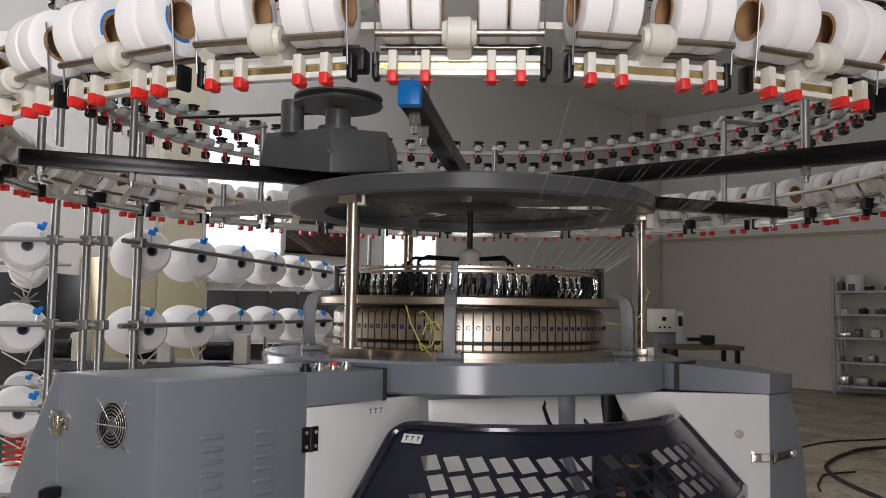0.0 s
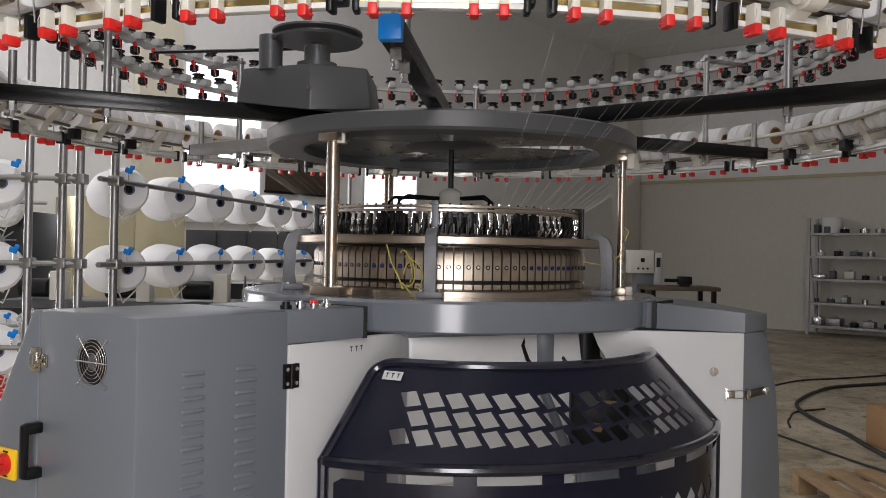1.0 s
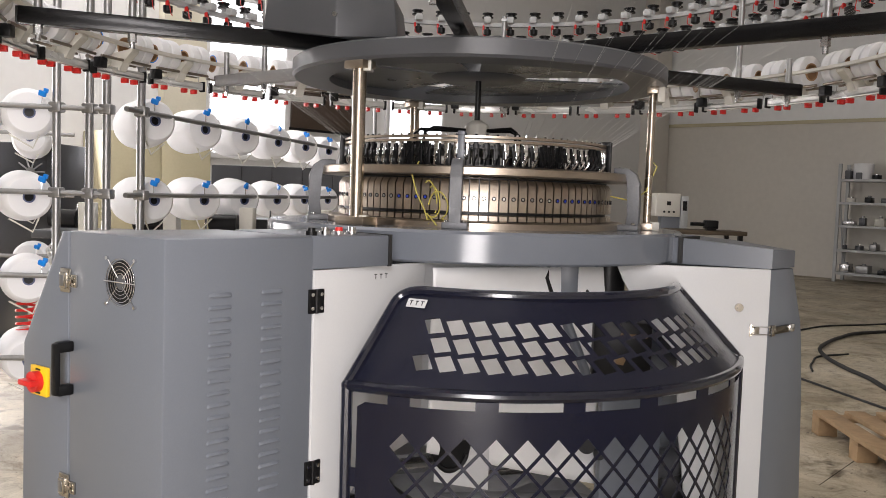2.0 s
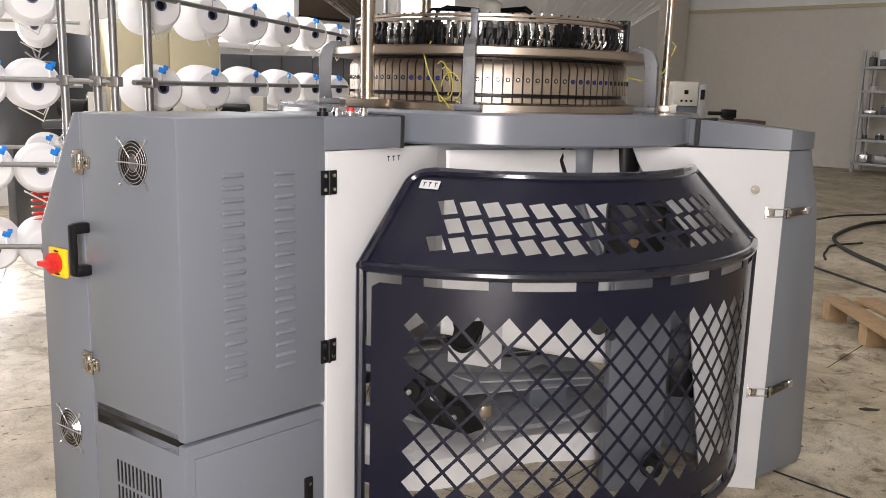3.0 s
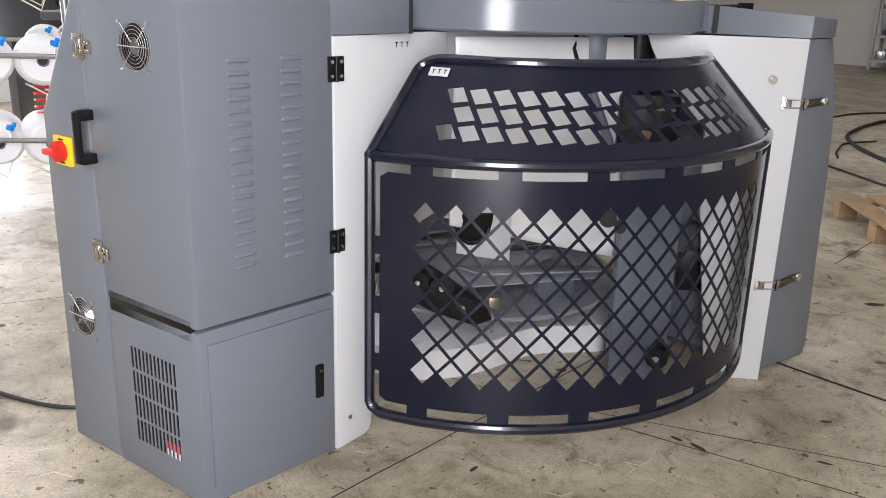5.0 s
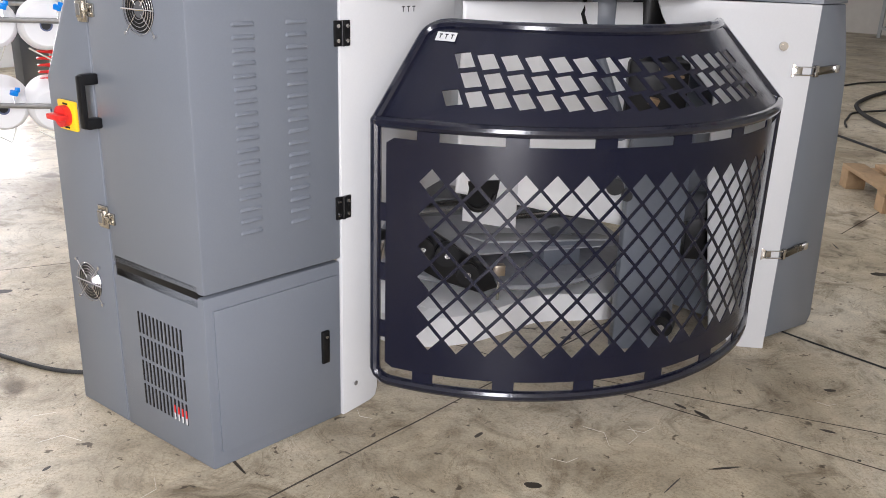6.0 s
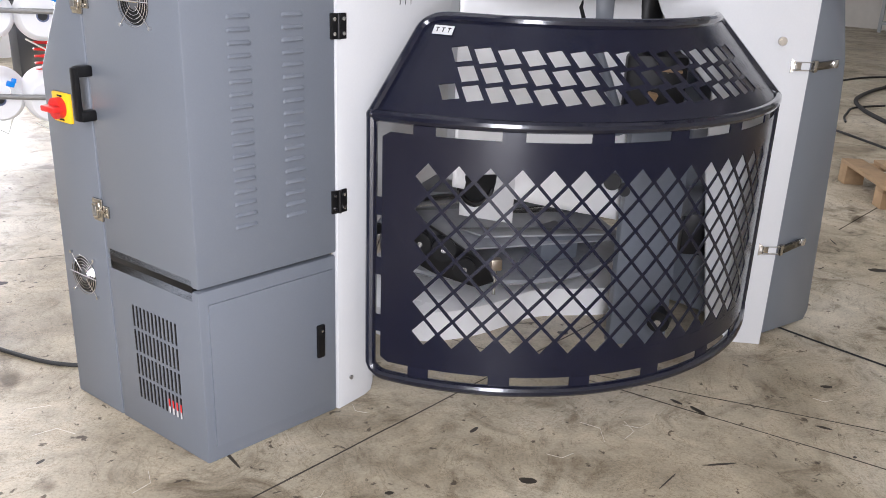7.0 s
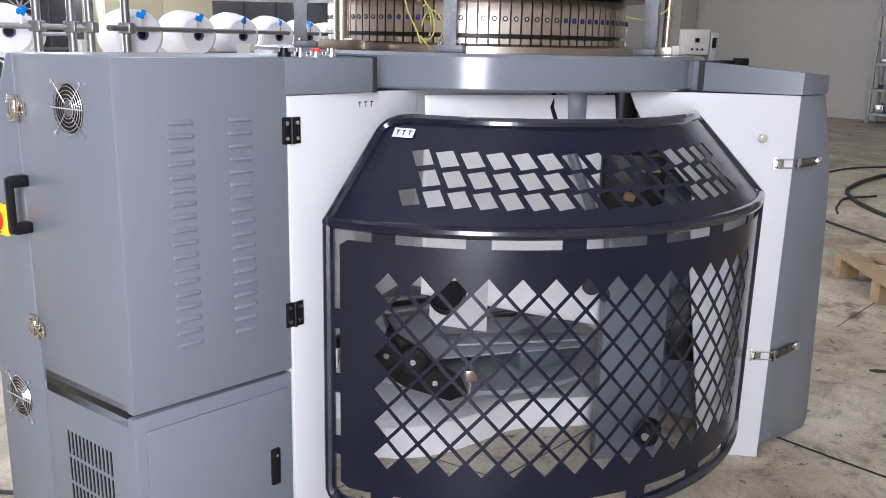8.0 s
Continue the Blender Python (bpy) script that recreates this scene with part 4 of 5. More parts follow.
proto = {}
ys = (-0.109, -0.055, 0.053, 0.101)
spool_no = 0
for i in range(30):
    a = -87 + 12 * i
    m = Matrix.Rotation(radians(a), 4, "Z")
    if i == 0:
        bm = B()
        box(bm, 1.512, 1.532, -0.134, 0.134, 1.645, 1.655, None, 0.001)
        box(bm, 1.512, 1.532, -0.134, 0.134, 1.668, 1.678, None, 0.001)
        box(bm, 1.512, 1.524, -0.134, 0.134, 1.650, 1.672)
        UNIT = part("sensor_bar", bm, BAR_WHITE, MACHINE, "white sensor bar with red clips")
        bm = B()
        box(bm, 1.5243, 1.5275, -0.133, 0.133, 1.6565, 1.6665)
        proto["brass_strip"] = [(part("brass_strip", bm, BRASS, UNIT), Matrix())]
        caps = []
        for s in (-1, 1):
            caps.append((part("bar_end", box(B(), 1.507, 1.537, s * 0.139 - 0.006, s * 0.139 + 0.006, 1.638, 1.684, None, 0.004), BLACK, UNIT, "black end piece"), Matrix()))
        proto["bar_end"] = caps
        proto["sensor_clip"] = []
        proto["sensor_tip"] = []
        c0, t0 = clip_mesh(), tip_mesh()
        c0, t0 = part("sensor_clip", c0, CREAM, UNIT), part("sensor_tip", t0, RED, UNIT, "red plastic tip")
        for k, y in enumerate(ys):
            mm = pose(0, y, 0)
            proto["sensor_clip"].append((c0 if k == 0 else share("sensor_clip", c0, UNIT, mm), mm))
            proto["sensor_tip"].append((t0 if k == 0 else share("sensor_tip", t0, UNIT, mm), mm))
        c0.matrix_basis = t0.matrix_basis = pose(0, ys[0], 0)
        proto["roller_hub"] = [(part("roller_hub", hub_mesh(), CREAM, UNIT, "ivory gear hub"), Matrix())]
        rods = []
        for r in (1.485, 1.560):
            for s in (-1, 1):
                rods.append((part("drive_rod", rod(B(), (r, s * 0.022, 1.706), (r, s * 0.137, 1.706), 0.0060, 12), ROD_STEEL, UNIT, "dark steel roller"), Matrix()))
        proto["drive_rod"] = rods
        wires = []
        for s in (-1, 1):
            wires.append((part("guide_wire", rod(B(), (1.545, s * 0.139, 1.66), (1.56, s * 0.139, 1.80), 0.0018, 6), ZINC, UNIT), Matrix()))
        proto["guide_wire"] = wires
        proto["junction_box"] = [(part("junction_box", box(B(), 1.475, 1.51, 0.115, 0.155, 1.66, 1.70, None, 0.004), BLACK, UNIT), Matrix())]
        UNIT.matrix_basis = m
        unit = UNIT
    else:
        unit = share("sensor_bar", UNIT, MACHINE, m)
        for name, lst in proto.items():
            for ob, mm in lst:
                if name == "junction_box" and i % 3 == 1:
                    continue
                share(name, ob, unit, mm)
    for k, y in enumerate((-0.106, -0.054, 0.054, 0.106)):
        if (i * 4 + k) % 23 == 17:
            continue
        rz = m @ pose(1.5225, y, 1.706 + 0.0631, 0, (spool_no * 47) % 360, 0)
        if spool_no == 0:
            SPOOL.matrix_basis = rz
        else:
            copy_thing(SPOOL, rz)
        spool_no += 1


# yarn feeders on two rings
def feeder_parts(parent):
    bm = B()
    box(bm, 1.248, 1.288, -0.018, 0.018, -0.006, 0.026, None, 0.008)
    box(bm, 1.286, 1.335, -0.012, 0.012, -0.012, 0.014, None, 0.004)
    rod(bm, (1.318, 0, 0.010), (1.318, 0, 0.034), 0.010, 10)
    body = part("yarn_feeder", bm, ZINC_LIGHT, parent, "grey yarn feeder with black wheels")
    bm = B()
    lathe(bm, [(0.001, 0.0), (0.027, 0.0), (0.027, 0.006), (0.020, 0.009), (0.020, 0.015), (0.027, 0.018), (0.027, 0.023), (0.001, 0.023)], 16, m=Matrix.Translation((1.318, 0, 0.030)))
    top = part("belt_wheel", bm, BLACK, body)
    bm = B()
    lathe(bm, [(0.001, 0.0), (0.007, 0.0), (0.007, -0.010), (0.019, -0.014), (0.019, -0.036), (0.010, -0.042), (0.001, -0.042)], 14, m=Matrix.Translation((1.288, 0, -0.018)))
    low = part("yarn_wheel", bm, BLACK, body)
    bm = B()
    tube(bm, [(1.28, 0.018, -0.012), (1.262, 0.022, -0.030), (1.258, 0.02, -0.062), (1.266, 0.0, -0.070)], 0.0018, 5)
    box(bm, 1.268, 1.282, 0.014, 0.024, -0.034, -0.014, None, 0.003)
    arm = part("stop_arm", bm, RED, body)
    return body, (("belt_wheel", top), ("yarn_wheel", low), ("stop_arm", arm))


ZINC_LIGHT = node_material("grey_plastic", (0.42, 0.43, 0.43), 0.45, 0, 0.08, 50, 7)
fb = None
for z in (1.945, 2.055):
    FR = part("feeder_ring", lathe(B(), [(1.276, z - 0.018), (1.300, z - 0.018), (1.300, z), (1.276, z)], 120), ZINC_LIGHT, MACHINE, "grey ring carrying yarn feeders")
    for i in range(72):
        m = Matrix.Rotation(radians(5 * i + (2.2 if z > 2 else 0)), 4, "Z") @ pose(0, 0, z)
        if fb is None:
            fb, kids = feeder_parts(FR)
            fb.matrix_basis = m
        else:
            b = share("yarn_feeder", fb, FR, m)
            for name, o in kids:
                share(name, o, b, Matrix())

# threads from the feeders down to the needles
THREAD = node_material("pale_thread", (0.62, 0.62, 0.60), 0.7, 0, 0.05, 30, 5)
bm = B()
for i in range(72):
    a = 5 * i
    if 195 < a < 285:
        continue
    tube(bm, [polar(1.26, a, 1.88), polar(0.86, a + 3, 1.66), polar(0.445, a + 6, 1.385)], 0.0002, 3)
    if i % 2:
        tube(bm, [polar(1.26, a + 2, 1.99), polar(0.445, a + 8, 1.385)], 0.0002, 3)
tagged(part("threads", bm, THREAD, MACHINE), "thin white threads", kind="stuff")

# ---- take-down unit inside the guard ----
FILM = node_material("smoky_steel_sheet", (0.36, 0.37, 0.39), 0.22, 0.08, 0.2, 20, 4)
PLASTIC = node_material("white_plastic_film", (0.86, 0.86, 0.86), 0.3, 0, 0.04, 30, 4)
INNER = node_material("blue_grey_paint", (0.13, 0.145, 0.17), 0.35, 0, 0.08, 60, 3)
bm = B()
star = []
for i in range(90):
    a = i * 4.0
    star.append(tuple(polar(0.37 + 0.25 * (1 - math.cos(radians(3 * (a - 301)))) / 2, a).xy))
prism(bm, star, 0.0, 0.095, None, 0.004)
part("machine_base", bm, PLASTIC, MACHINE, "white three-armed base")
bm = B()
lathe(bm, [(0.05, 0.16), (0.46, 0.16), (0.47, 0.168), (0.46, 0.175), (0.05, 0.175)], 64)
lathe(bm, [(0.03, 0.095), (0.12, 0.095), (0.12, 0.162), (0.03, 0.162)], 32)
TAKE = part("take_down_plate", bm, FILM, MACHINE, "grey take-down turntable")
# added grey backdrop, covers the bright floor behind the turntable
part("rear_skirt", box(B(), 0.50, 0.52, -0.42, 0.42, 0.10, 0.30, radial(121), 0.003), FILM, MACHINE)
AX = 31.0
tm = Matrix.Rotation(radians(AX), 4, "Z")
for s in (-1, 1):
    bm = B()
    slab(bm, tm @ pose(0.0, 0.0, 0.0, 0, 0, 90) @ pose(0, -0.34 * s, 0), [(-0.20, 0.176), (0.20, 0.176), (0.16, 0.30), (0.05, 0.38), (-0.08, 0.38), (-0.17, 0.29)], 0.012, 0.002)
    part("side_arm", bm, INNER, TAKE)
for y, z, r in ((-0.10, 0.255, 0.030), (-0.04, 0.31, 0.030), (0.06, 0.255, 0.030)):
    part("take_down_roller", rod(B(), tm @ Vector((-0.33, y, z)), tm @ Vector((0.33, y, z)), r, 24), STEEL, TAKE, "steel take-down roller")
part("cloth_beam", rod(B(), tm @ Vector((-0.33, 0.02, 0.235)), tm @ Vector((0.33, 0.02, 0.235)), 0.045, 28), FILM, TAKE)
part("sloping_tray", box(B(), -0.32, 0.34, -0.34, 0.10, 0.0, 0.006, tm @ pose(0, -0.02, 0.285, 7, 3, 0), 0.001), FILM, TAKE, "smoky sheet tray")
part("sloping_tray", box(B(), -0.22, 0.26, -0.30, -0.12, 0.0, 0.006, tm @ pose(0, -0.10, 0.235, -10, 5, 0), 0.001), FILM, TAKE)
part("gear_case", box(B(), 0.02, 0.16, -0.34, -0.16, 0.176, 0.262, tm, 0.008), INNER, TAKE)
part("adjuster_block", box(B(), -0.016, 0.016, -0.013, 0.013, -0.016, 0.018, pose(0.064, -0.55, 0.262, 0, 0, 18), 0.003), GOLD, TAKE, "brass adjuster block")
part("adjuster_stem", rod(B(), (0.062, -0.55, 0.168), (0.064, -0.55, 0.248), 0.0055), STEEL, TAKE)
part("pulley_case", slab(B(), frame_on((-0.20, -0.665, 0), (0.30, 0.05, 0)), [(0.02, 0.30), (0.10, 0.255), (0.22, 0.215), (0.27, 0.235), (0.25, 0.28), (0.14, 0.36), (0.05, 0.42)], 0.02, 0.004), BLACK, MACHINE, "black pulley carrier plate")
for p, r in (((-0.142, -0.70, 0.366), 0.030), ((-0.075, -0.69, 0.350), 0.034), ((-0.016, -0.70, 0.302), 0.031)):
    bm = B()
    c = Vector(p)
    lathe(bm, [(0.008, -0.014), (r, -0.014), (r, -0.008), (r - 0.007, 0.0), (r, 0.008), (r, 0.014), (0.008, 0.014)], 28, m=Matrix.Translation(c) @ pose(0, 0, 0, 90, 0, 12))
    part("belt_pulley", bm, BLACK, MACHINE, "black belt pulley")
    part("pulley_bolt", rod(B(), c + Vector((0.004, -0.019, 0)), c + Vector((-0.003, 0.03, 0)), 0.008, 10), STEEL, MACHINE)
PANEL = frame_on((-0.085, -0.642, 0), (0.30, 0.10, 0))
part("inner_panel", slab(B(), PANEL, [(0.045, 0.43), (0.20, 0.40), (0.20, 0.62), (0.045, 0.62)], 0.004, 0.001, 0.0), WHITE, MACHINE, "white inner panel with a cable cutout")
arc = [(0.088 + 0.058 * math.cos(radians(a)), 0.545 + 0.092 * math.sin(radians(a))) for a in range(180, 361, 15)]
part("cable_cutout", slab(B(), PANEL, arc, 0.001, 0.0, 0.004), SHADE_BLACK, MACHINE, "black plate standing for the shade of a rounded cutout")
part("cutout_sleeve", tube(B(), [PANEL @ Vector((0.088 + 0.045 * math.cos(radians(a)), -0.008, 0.515 + 0.05 * math.sin(radians(a)))) for a in range(190, 351, 10)], 0.007, 8), BLACK, MACHINE)
a, b = Vector((0.418, -0.474, 0)), Vector((0.592, -0.425, 0))
bm = B()
box(bm, 0, (b - a).length, 0.0, 0.04, 0.0, 0.70, frame_on(a, b - a), 0.004)
part("drive_column", bm, INNER, MACHINE, "blue-grey drive column")
part("motor_block", box(B(), 0.62, 0.70, -0.30, -0.16, 0.25, 0.41, None, 0.006), BLACK, MACHINE)
part("motor_drum", rod(B(), (0.60, -0.30, 0.42), (0.72, -0.24, 0.42), 0.045, 24), GREY_DARK, MACHINE)
part("drive_wheel", rod(B(), (0.553, -0.50, 0.10), (0.568, -0.45, 0.10), 0.033, 24), BLACK, MACHINE)
part("drive_wheel_hub", rod(B(), (0.550, -0.512, 0.10), (0.566, -0.45, 0.10), 0.012, 12), STEEL, MACHINE)
for k, (p, r) in enumerate((((0.376, -0.505, 0.522), 0.025), ((0.412, -0.505, 0.497), 0.016))):
    part("knob", rod(B(), Vector(p), Vector(p) + Vector((0.0, 0.03, 0)), r, 20), BLACK, MACHINE)
part("centre_drum", rod(B(), (0.43, -0.33, 0.86), (0.43, -0.33, 1.03), 0.050, 28), BLACK, MACHINE)
part("hanger", box(B(), 0.27, 0.335, -0.46, -0.43, 0.93, 1.035, None, 0.004), INNER, MACHINE)
part("hanger_hook", tube(B(), [(0.25, -0.47, 1.03), (0.245, -0.48, 0.99), (0.26, -0.48, 0.95), (0.275, -0.46, 0.93)], 0.006, 6), BLACK, MACHINE)
part("dark_gearbox", box(B(), 0.385, 0.555, -0.44, -0.06, 0.701, 0.87, None, 0.012), BLACK, MACHINE)
part("wood_block", box(B(), -0.014, 0.014, -0.008, 0.008, -0.011, 0.011, pose(0.462, -0.455, 0.76, 20, 12, 25), 0.003), WOOD, MACHINE)
part("wood_block", box(B(), -0.038, 0.038, -0.006, 0.006, -0.004, 0.004, pose(0.50, -0.450, 0.832, 0, 4, 8), 0.002), WOOD, MACHINE)
part("grey_hose", tube(B(), [(0.29, -0.51, 0.93), (0.305, -0.515, 0.87), (0.335, -0.52, 0.80), (0.362, -0.515, 0.735), (0.38, -0.50, 0.66)], 0.014, 10), INNER, MACHINE, "grey flexible hose")
part("loose_wire", tube(B(), [(0.405, -0.46, 0.925), (0.43, -0.47, 0.915), (0.45, -0.47, 0.885), (0.47, -0.46, 0.845), (0.50, -0.45, 0.825)], 0.0022, 6), LATCH, MACHINE, "thin loose wire")
for k in range(5):
    a = 280 + 9 * k
    part("cable_loom", tube(B(), [polar(0.50, a + 30, 1.0), polar(0.58, a + 32, 0.92), polar(0.54, a + 36, 0.86), polar(0.60, a + 38, 0.82)], 0.006, 6), CABLE, MACHINE)
# creased white plastic sheet in front of the inner plate
SHEET = frame_on((-0.080, -0.635, 0), (0.487, 0.27, 0))
bm = B()
grid = []
for i in range(41):
    row = []
    for j in range(25):
        u, v = i / 40, j / 24
        n = noise.noise(Vector((u * 4 + v * 2, v * 3, 1.3))) + 0.5 * abs(noise.noise(Vector((u * 7 - v * 5, v * 3, 4.1))))
        row.append(bm.verts.new(SHEET @ Vector((0.01 + u * 0.585, -0.018 + 0.010 * n, 0.515 - 0.155 * u + (0.505 + 0.155 * u) * v))))
    grid.append(row)
for i in range(40):
    for j in range(24):
        bm.faces.new((grid[i][j], grid[i + 1][j], grid[i + 1][j + 1], grid[i][j + 1]))
sheet = part("plastic_sheet", bm, PLASTIC, MACHINE, "creased white plastic sheet")
so = sheet.modifiers.new("thickness", "SOLIDIFY")
so.thickness = 0.002

# ---- yarn creel racks ----
EYE0, FWD, RGT = Vector((0.19, -2.9, 0)), Vector((-0.098, 0.992, 0)), Vector((0.992, 0.098, 0))


def plan(k, x):
    return EYE0 + FWD * k + RGT * x


def cone_mesh_parts():
    """A tapered yarn package with rounded shoulders; local y is its axis, y = 0 its front face."""
    bm = B()
    prof = [(0.027, 0.0), (0.092, 0.0), (0.105, 0.012), (0.114, 0.05), (0.122, 0.14), (0.122, 0.22), (0.112, 0.27), (0.085, 0.292), (0.035, 0.298), (0.027, 0.28)]
    lathe(bm, prof, 36, m=pose(0, 0, 0, -90, 0, 0))
    body = part("yarn_body", bm, YARN)
    bm = B()
    lathe(bm, [(0.021, -0.006), (0.0275, -0.006), (0.0275, 0.03), (0.021, 0.03)], 24, m=pose(0, 0, 0, -90, 0, 0))
    rim = part("tube_rim", bm, BLUE_GREY, None, "blue-grey tube rim")
    bm = B()
    lathe(bm, [(0.0005, 0.012), (0.0212, 0.012), (0.0212, 0.03), (0.0005, 0.03)], 24, m=pose(0, 0, 0, -90, 0, 0))
    hole = part("tube_bore", bm, BLACK)
    return body, rim, hole


BLUE_GREY = node_material("tube_plastic", (0.10, 0.12, 0.22), 0.5, 0, 0.1, 50, 6)
CONE = thing("yarn_cone", "white yarn cone on a creel peg", "yarn cone", "cones on the creel")
for o in cone_mesh_parts():
    o.parent = CONE
cone_count = [0]


def place_cone(p, facing, z):
    """The cone's face looks along facing."""
    f = Vector(facing).normalized()
    ang = math.degrees(math.atan2(f.y, f.x)) + 90
    m = Matrix.Translation((p.x, p.y, z)) @ Matrix.Rotation(radians(ang), 4, "Z") @ pose(0, 0, 0, -4, (cone_count[0] * 53) % 360, 0)
    if cone_count[0] == 0:
        CONE.matrix_basis = m
    else:
        copy_thing(CONE, m)
    cone_count[0] += 1


def creel(start, step, count, zs, posts, facing, label, reach=0.06):
    """A tube rack: rails at each height, posts, wire cradles and blue yarn guides, with cones on it."""
    rack = thing("yarn_creel", label, "yarn creel", "creel racks")
    f = Vector(facing).normalized()
    run = step * (count - 1)
    for x in posts:
        p = start + step * x + f * 0.03
        part("upright", rod(B(), (p.x, p.y, 0), (p.x, p.y, 2.25), 0.019, 16), ZINC, rack, "galvanised tube upright")
    side = step.normalized()
    for z in zs:
        a, b = start - step * (0.55 if step.length > 0.3 else 1.35) + f * 0.055, start + run + step * 0.7 + f * 0.055
        part("rail", rod(B(), (a.x, a.y, z + 0.025), (b.x, b.y, z + 0.025), 0.0125, 12), ZINC, rack)
        for x in posts:
            p = start + step * x + f * 0.04
            part("clamp", box(B(), -0.03, 0.03, -0.028, 0.028, z + 0.002, z + 0.05, Matrix.Translation((p.x, p.y, 0)), 0.008), ZINC, rack)
        for i in range(count):
            c = start + step * i
            place_cone(c, f, z)
            g = c + f * 0.055 + side * 0.02 - side * 0.07
            part("guide_stem", rod(B(), (g.x, g.y, z + 0.03), (g.x, g.y, z + 0.075), 0.003, 6), CHROME, rack)
            bm = B()
            box(bm, -0.018, 0.018, -0.008, 0.008, 0.0, 0.026, Matrix.Translation((g.x, g.y, z + 0.072)) @ pose(0, 0, 0, 10, 18, i * 40), 0.005)
            box(bm, 0.004, 0.026, -0.006, 0.006, 0.018, 0.040, Matrix.Translation((g.x, g.y, z + 0.072)) @ pose(0, 0, 0, 0, 10, i * 40), 0.004)
            part("yarn_clip", bm, BLUE, rack, "blue plastic yarn clip")
            w = c - f * 0.05
            pts = [w - side * 0.05 + Vector((0, 0, z - 0.10)), w - side * 0.02 + f * 0.03 + Vector((0, 0, z - 0.165)), w + side * 0.09 + f * 0.05 + Vector((0, 0, z - 0.105))]
            part("wire_cradle", tube(B(), pts, 0.0045, 6), CREAM, rack, "white wire cradle")
    return rack


ROWS_Z = (1.53, 1.14, 0.75, 0.36)
face = (plan(0, 0.85) - plan(1, 0)).normalized()
creel(plan(4.2, -1.443), (plan(6.3, -1.05) - plan(4.2, -1.443)) / 4, 8, ROWS_Z, (-0.28, 7.4), face, "galvanised tube creel rack holding white yarn cones")
creel(plan(4.0, -1.965), (plan(3.97, -2.205) - plan(4.0, -1.965)), 4, (1.535, 1.14, 0.75, 0.36), (-0.49, -1.10, -1.42), (plan(0, 0.62) - plan(1, 0)).normalized(), "galvanised tube creel rack beside the control cabinet")
creel(plan(5.6, -2.75), (plan(5.5, -3.25) - plan(5.6, -2.75)), 3, (1.50, 1.10, 0.70), (1.5,), (plan(0, 0.35) - plan(1, 0)).normalized(), "galvanised tube creel rack further back")

# ---- the far side of the hall ----
def on_wall_b(m_along, out=0.0):
    """A pose on the white wall: x along it to the right, y into the wall."""
    return frame_on(CORNER + ALONG_B * m_along, -ALONG_B) @ pose(0, -out, 0)


def locker(m_along, wide, high, label, mat):
    t = thing("locker", label, "locker", "lockers by the wall", m=on_wall_b(m_along, 0.45))
    part("body", box(B(), 0, wide, 0, 0.43, 0, high, None, 0.006), mat, t)
    for i in range(2):
        x = 0.01 + i * wide / 2
        d = part("door", box(B(), x, x + wide / 2 - 0.02, -0.018, 0, 0.05, high - 0.03, None, 0.004), mat, t)
        part("handle", box(B(), x + (wide / 2 - 0.08 if i == 0 else 0.03), x + (wide / 2 - 0.06 if i == 0 else 0.05), -0.04, -0.016, high * 0.5, high * 0.5 + 0.12, None, 0.004), STEEL, d)
    return t


locker(11.6, 1.15, 1.72, "beige steel double-door locker", BEIGE)
bm = B()
box(bm, -0.25, 0.25, -0.12, 0, 0, HALL_H, on_wall_b(10.55), 0.004)
tagged(part("pillar", bm, node_material("cream_paint", (0.66, 0.62, 0.50), 0.7), smooth=False), "cream painted pillar on the wall", "pillar", kind="structure")
bm = B()
box(bm, -0.3, 0.3, -0.30, 0, 0, HALL_H, on_wall_b(0.35), 0.004)
tagged(part("pillar_corner", bm, WALL, smooth=False), "beige painted corner pillar", "pillar", kind="structure")

# daylight windows in the white wall
DAY = bpy.data.materials.new("daylight_pane")
DAY.use_nodes = True
DAY.node_tree.nodes["Principled BSDF"].inputs["Emission Color"].default_value = (0.95, 0.98, 1.0, 1)
DAY.node_tree.nodes["Principled BSDF"].inputs["Emission Strength"].default_value = 4.0


def day_window(name, m_along, wide, z0, z1):
    place = on_wall_b(m_along)
    win = tagged(part(name, box(B(), -0.02, wide + 0.02, -0.06, -0.012, z0 - 0.06, z0, place, 0.003), WALL_WHITE), "bright window in a white frame", "window", kind="structure")
    for x0, x1, za, zb in ((-0.02, 0.04, z0, z1), (wide - 0.04, wide + 0.02, z0, z1), (-0.02, wide + 0.02, z1, z1 + 0.06)):
        part("window_frame", box(B(), x0, x1, -0.05, -0.012, za, zb, place, 0.003), WALL_WHITE, win)
    part("pane", box(B(), 0.04, wide - 0.04, -0.022, -0.016, z0, z1, place), DAY, win, "bright daylight pane")


day_window("window_1", 10.25, 1.10, 1.60, 3.3)
day_window("window_2", 7.50, 1.12, 1.72, 2.7)
board = thing("notice_board", "dark brown board on the white wall", "board", m=on_wall_b(9.08, 0.03))
part("panel", box(B(), 0, 1.15, 0, 0.025, 1.95, 2.40, None, 0.003), node_material("dark_brown_board", (0.06, 0.04, 0.028), 0.5, 0, 0.2, 20, 3), board)
for z in (1.93, 2.40):
    part("rim", box(B(), -0.02, 1.17, -0.01, 0.028, z, z + 0.03, None, 0.003), BLACK, board)


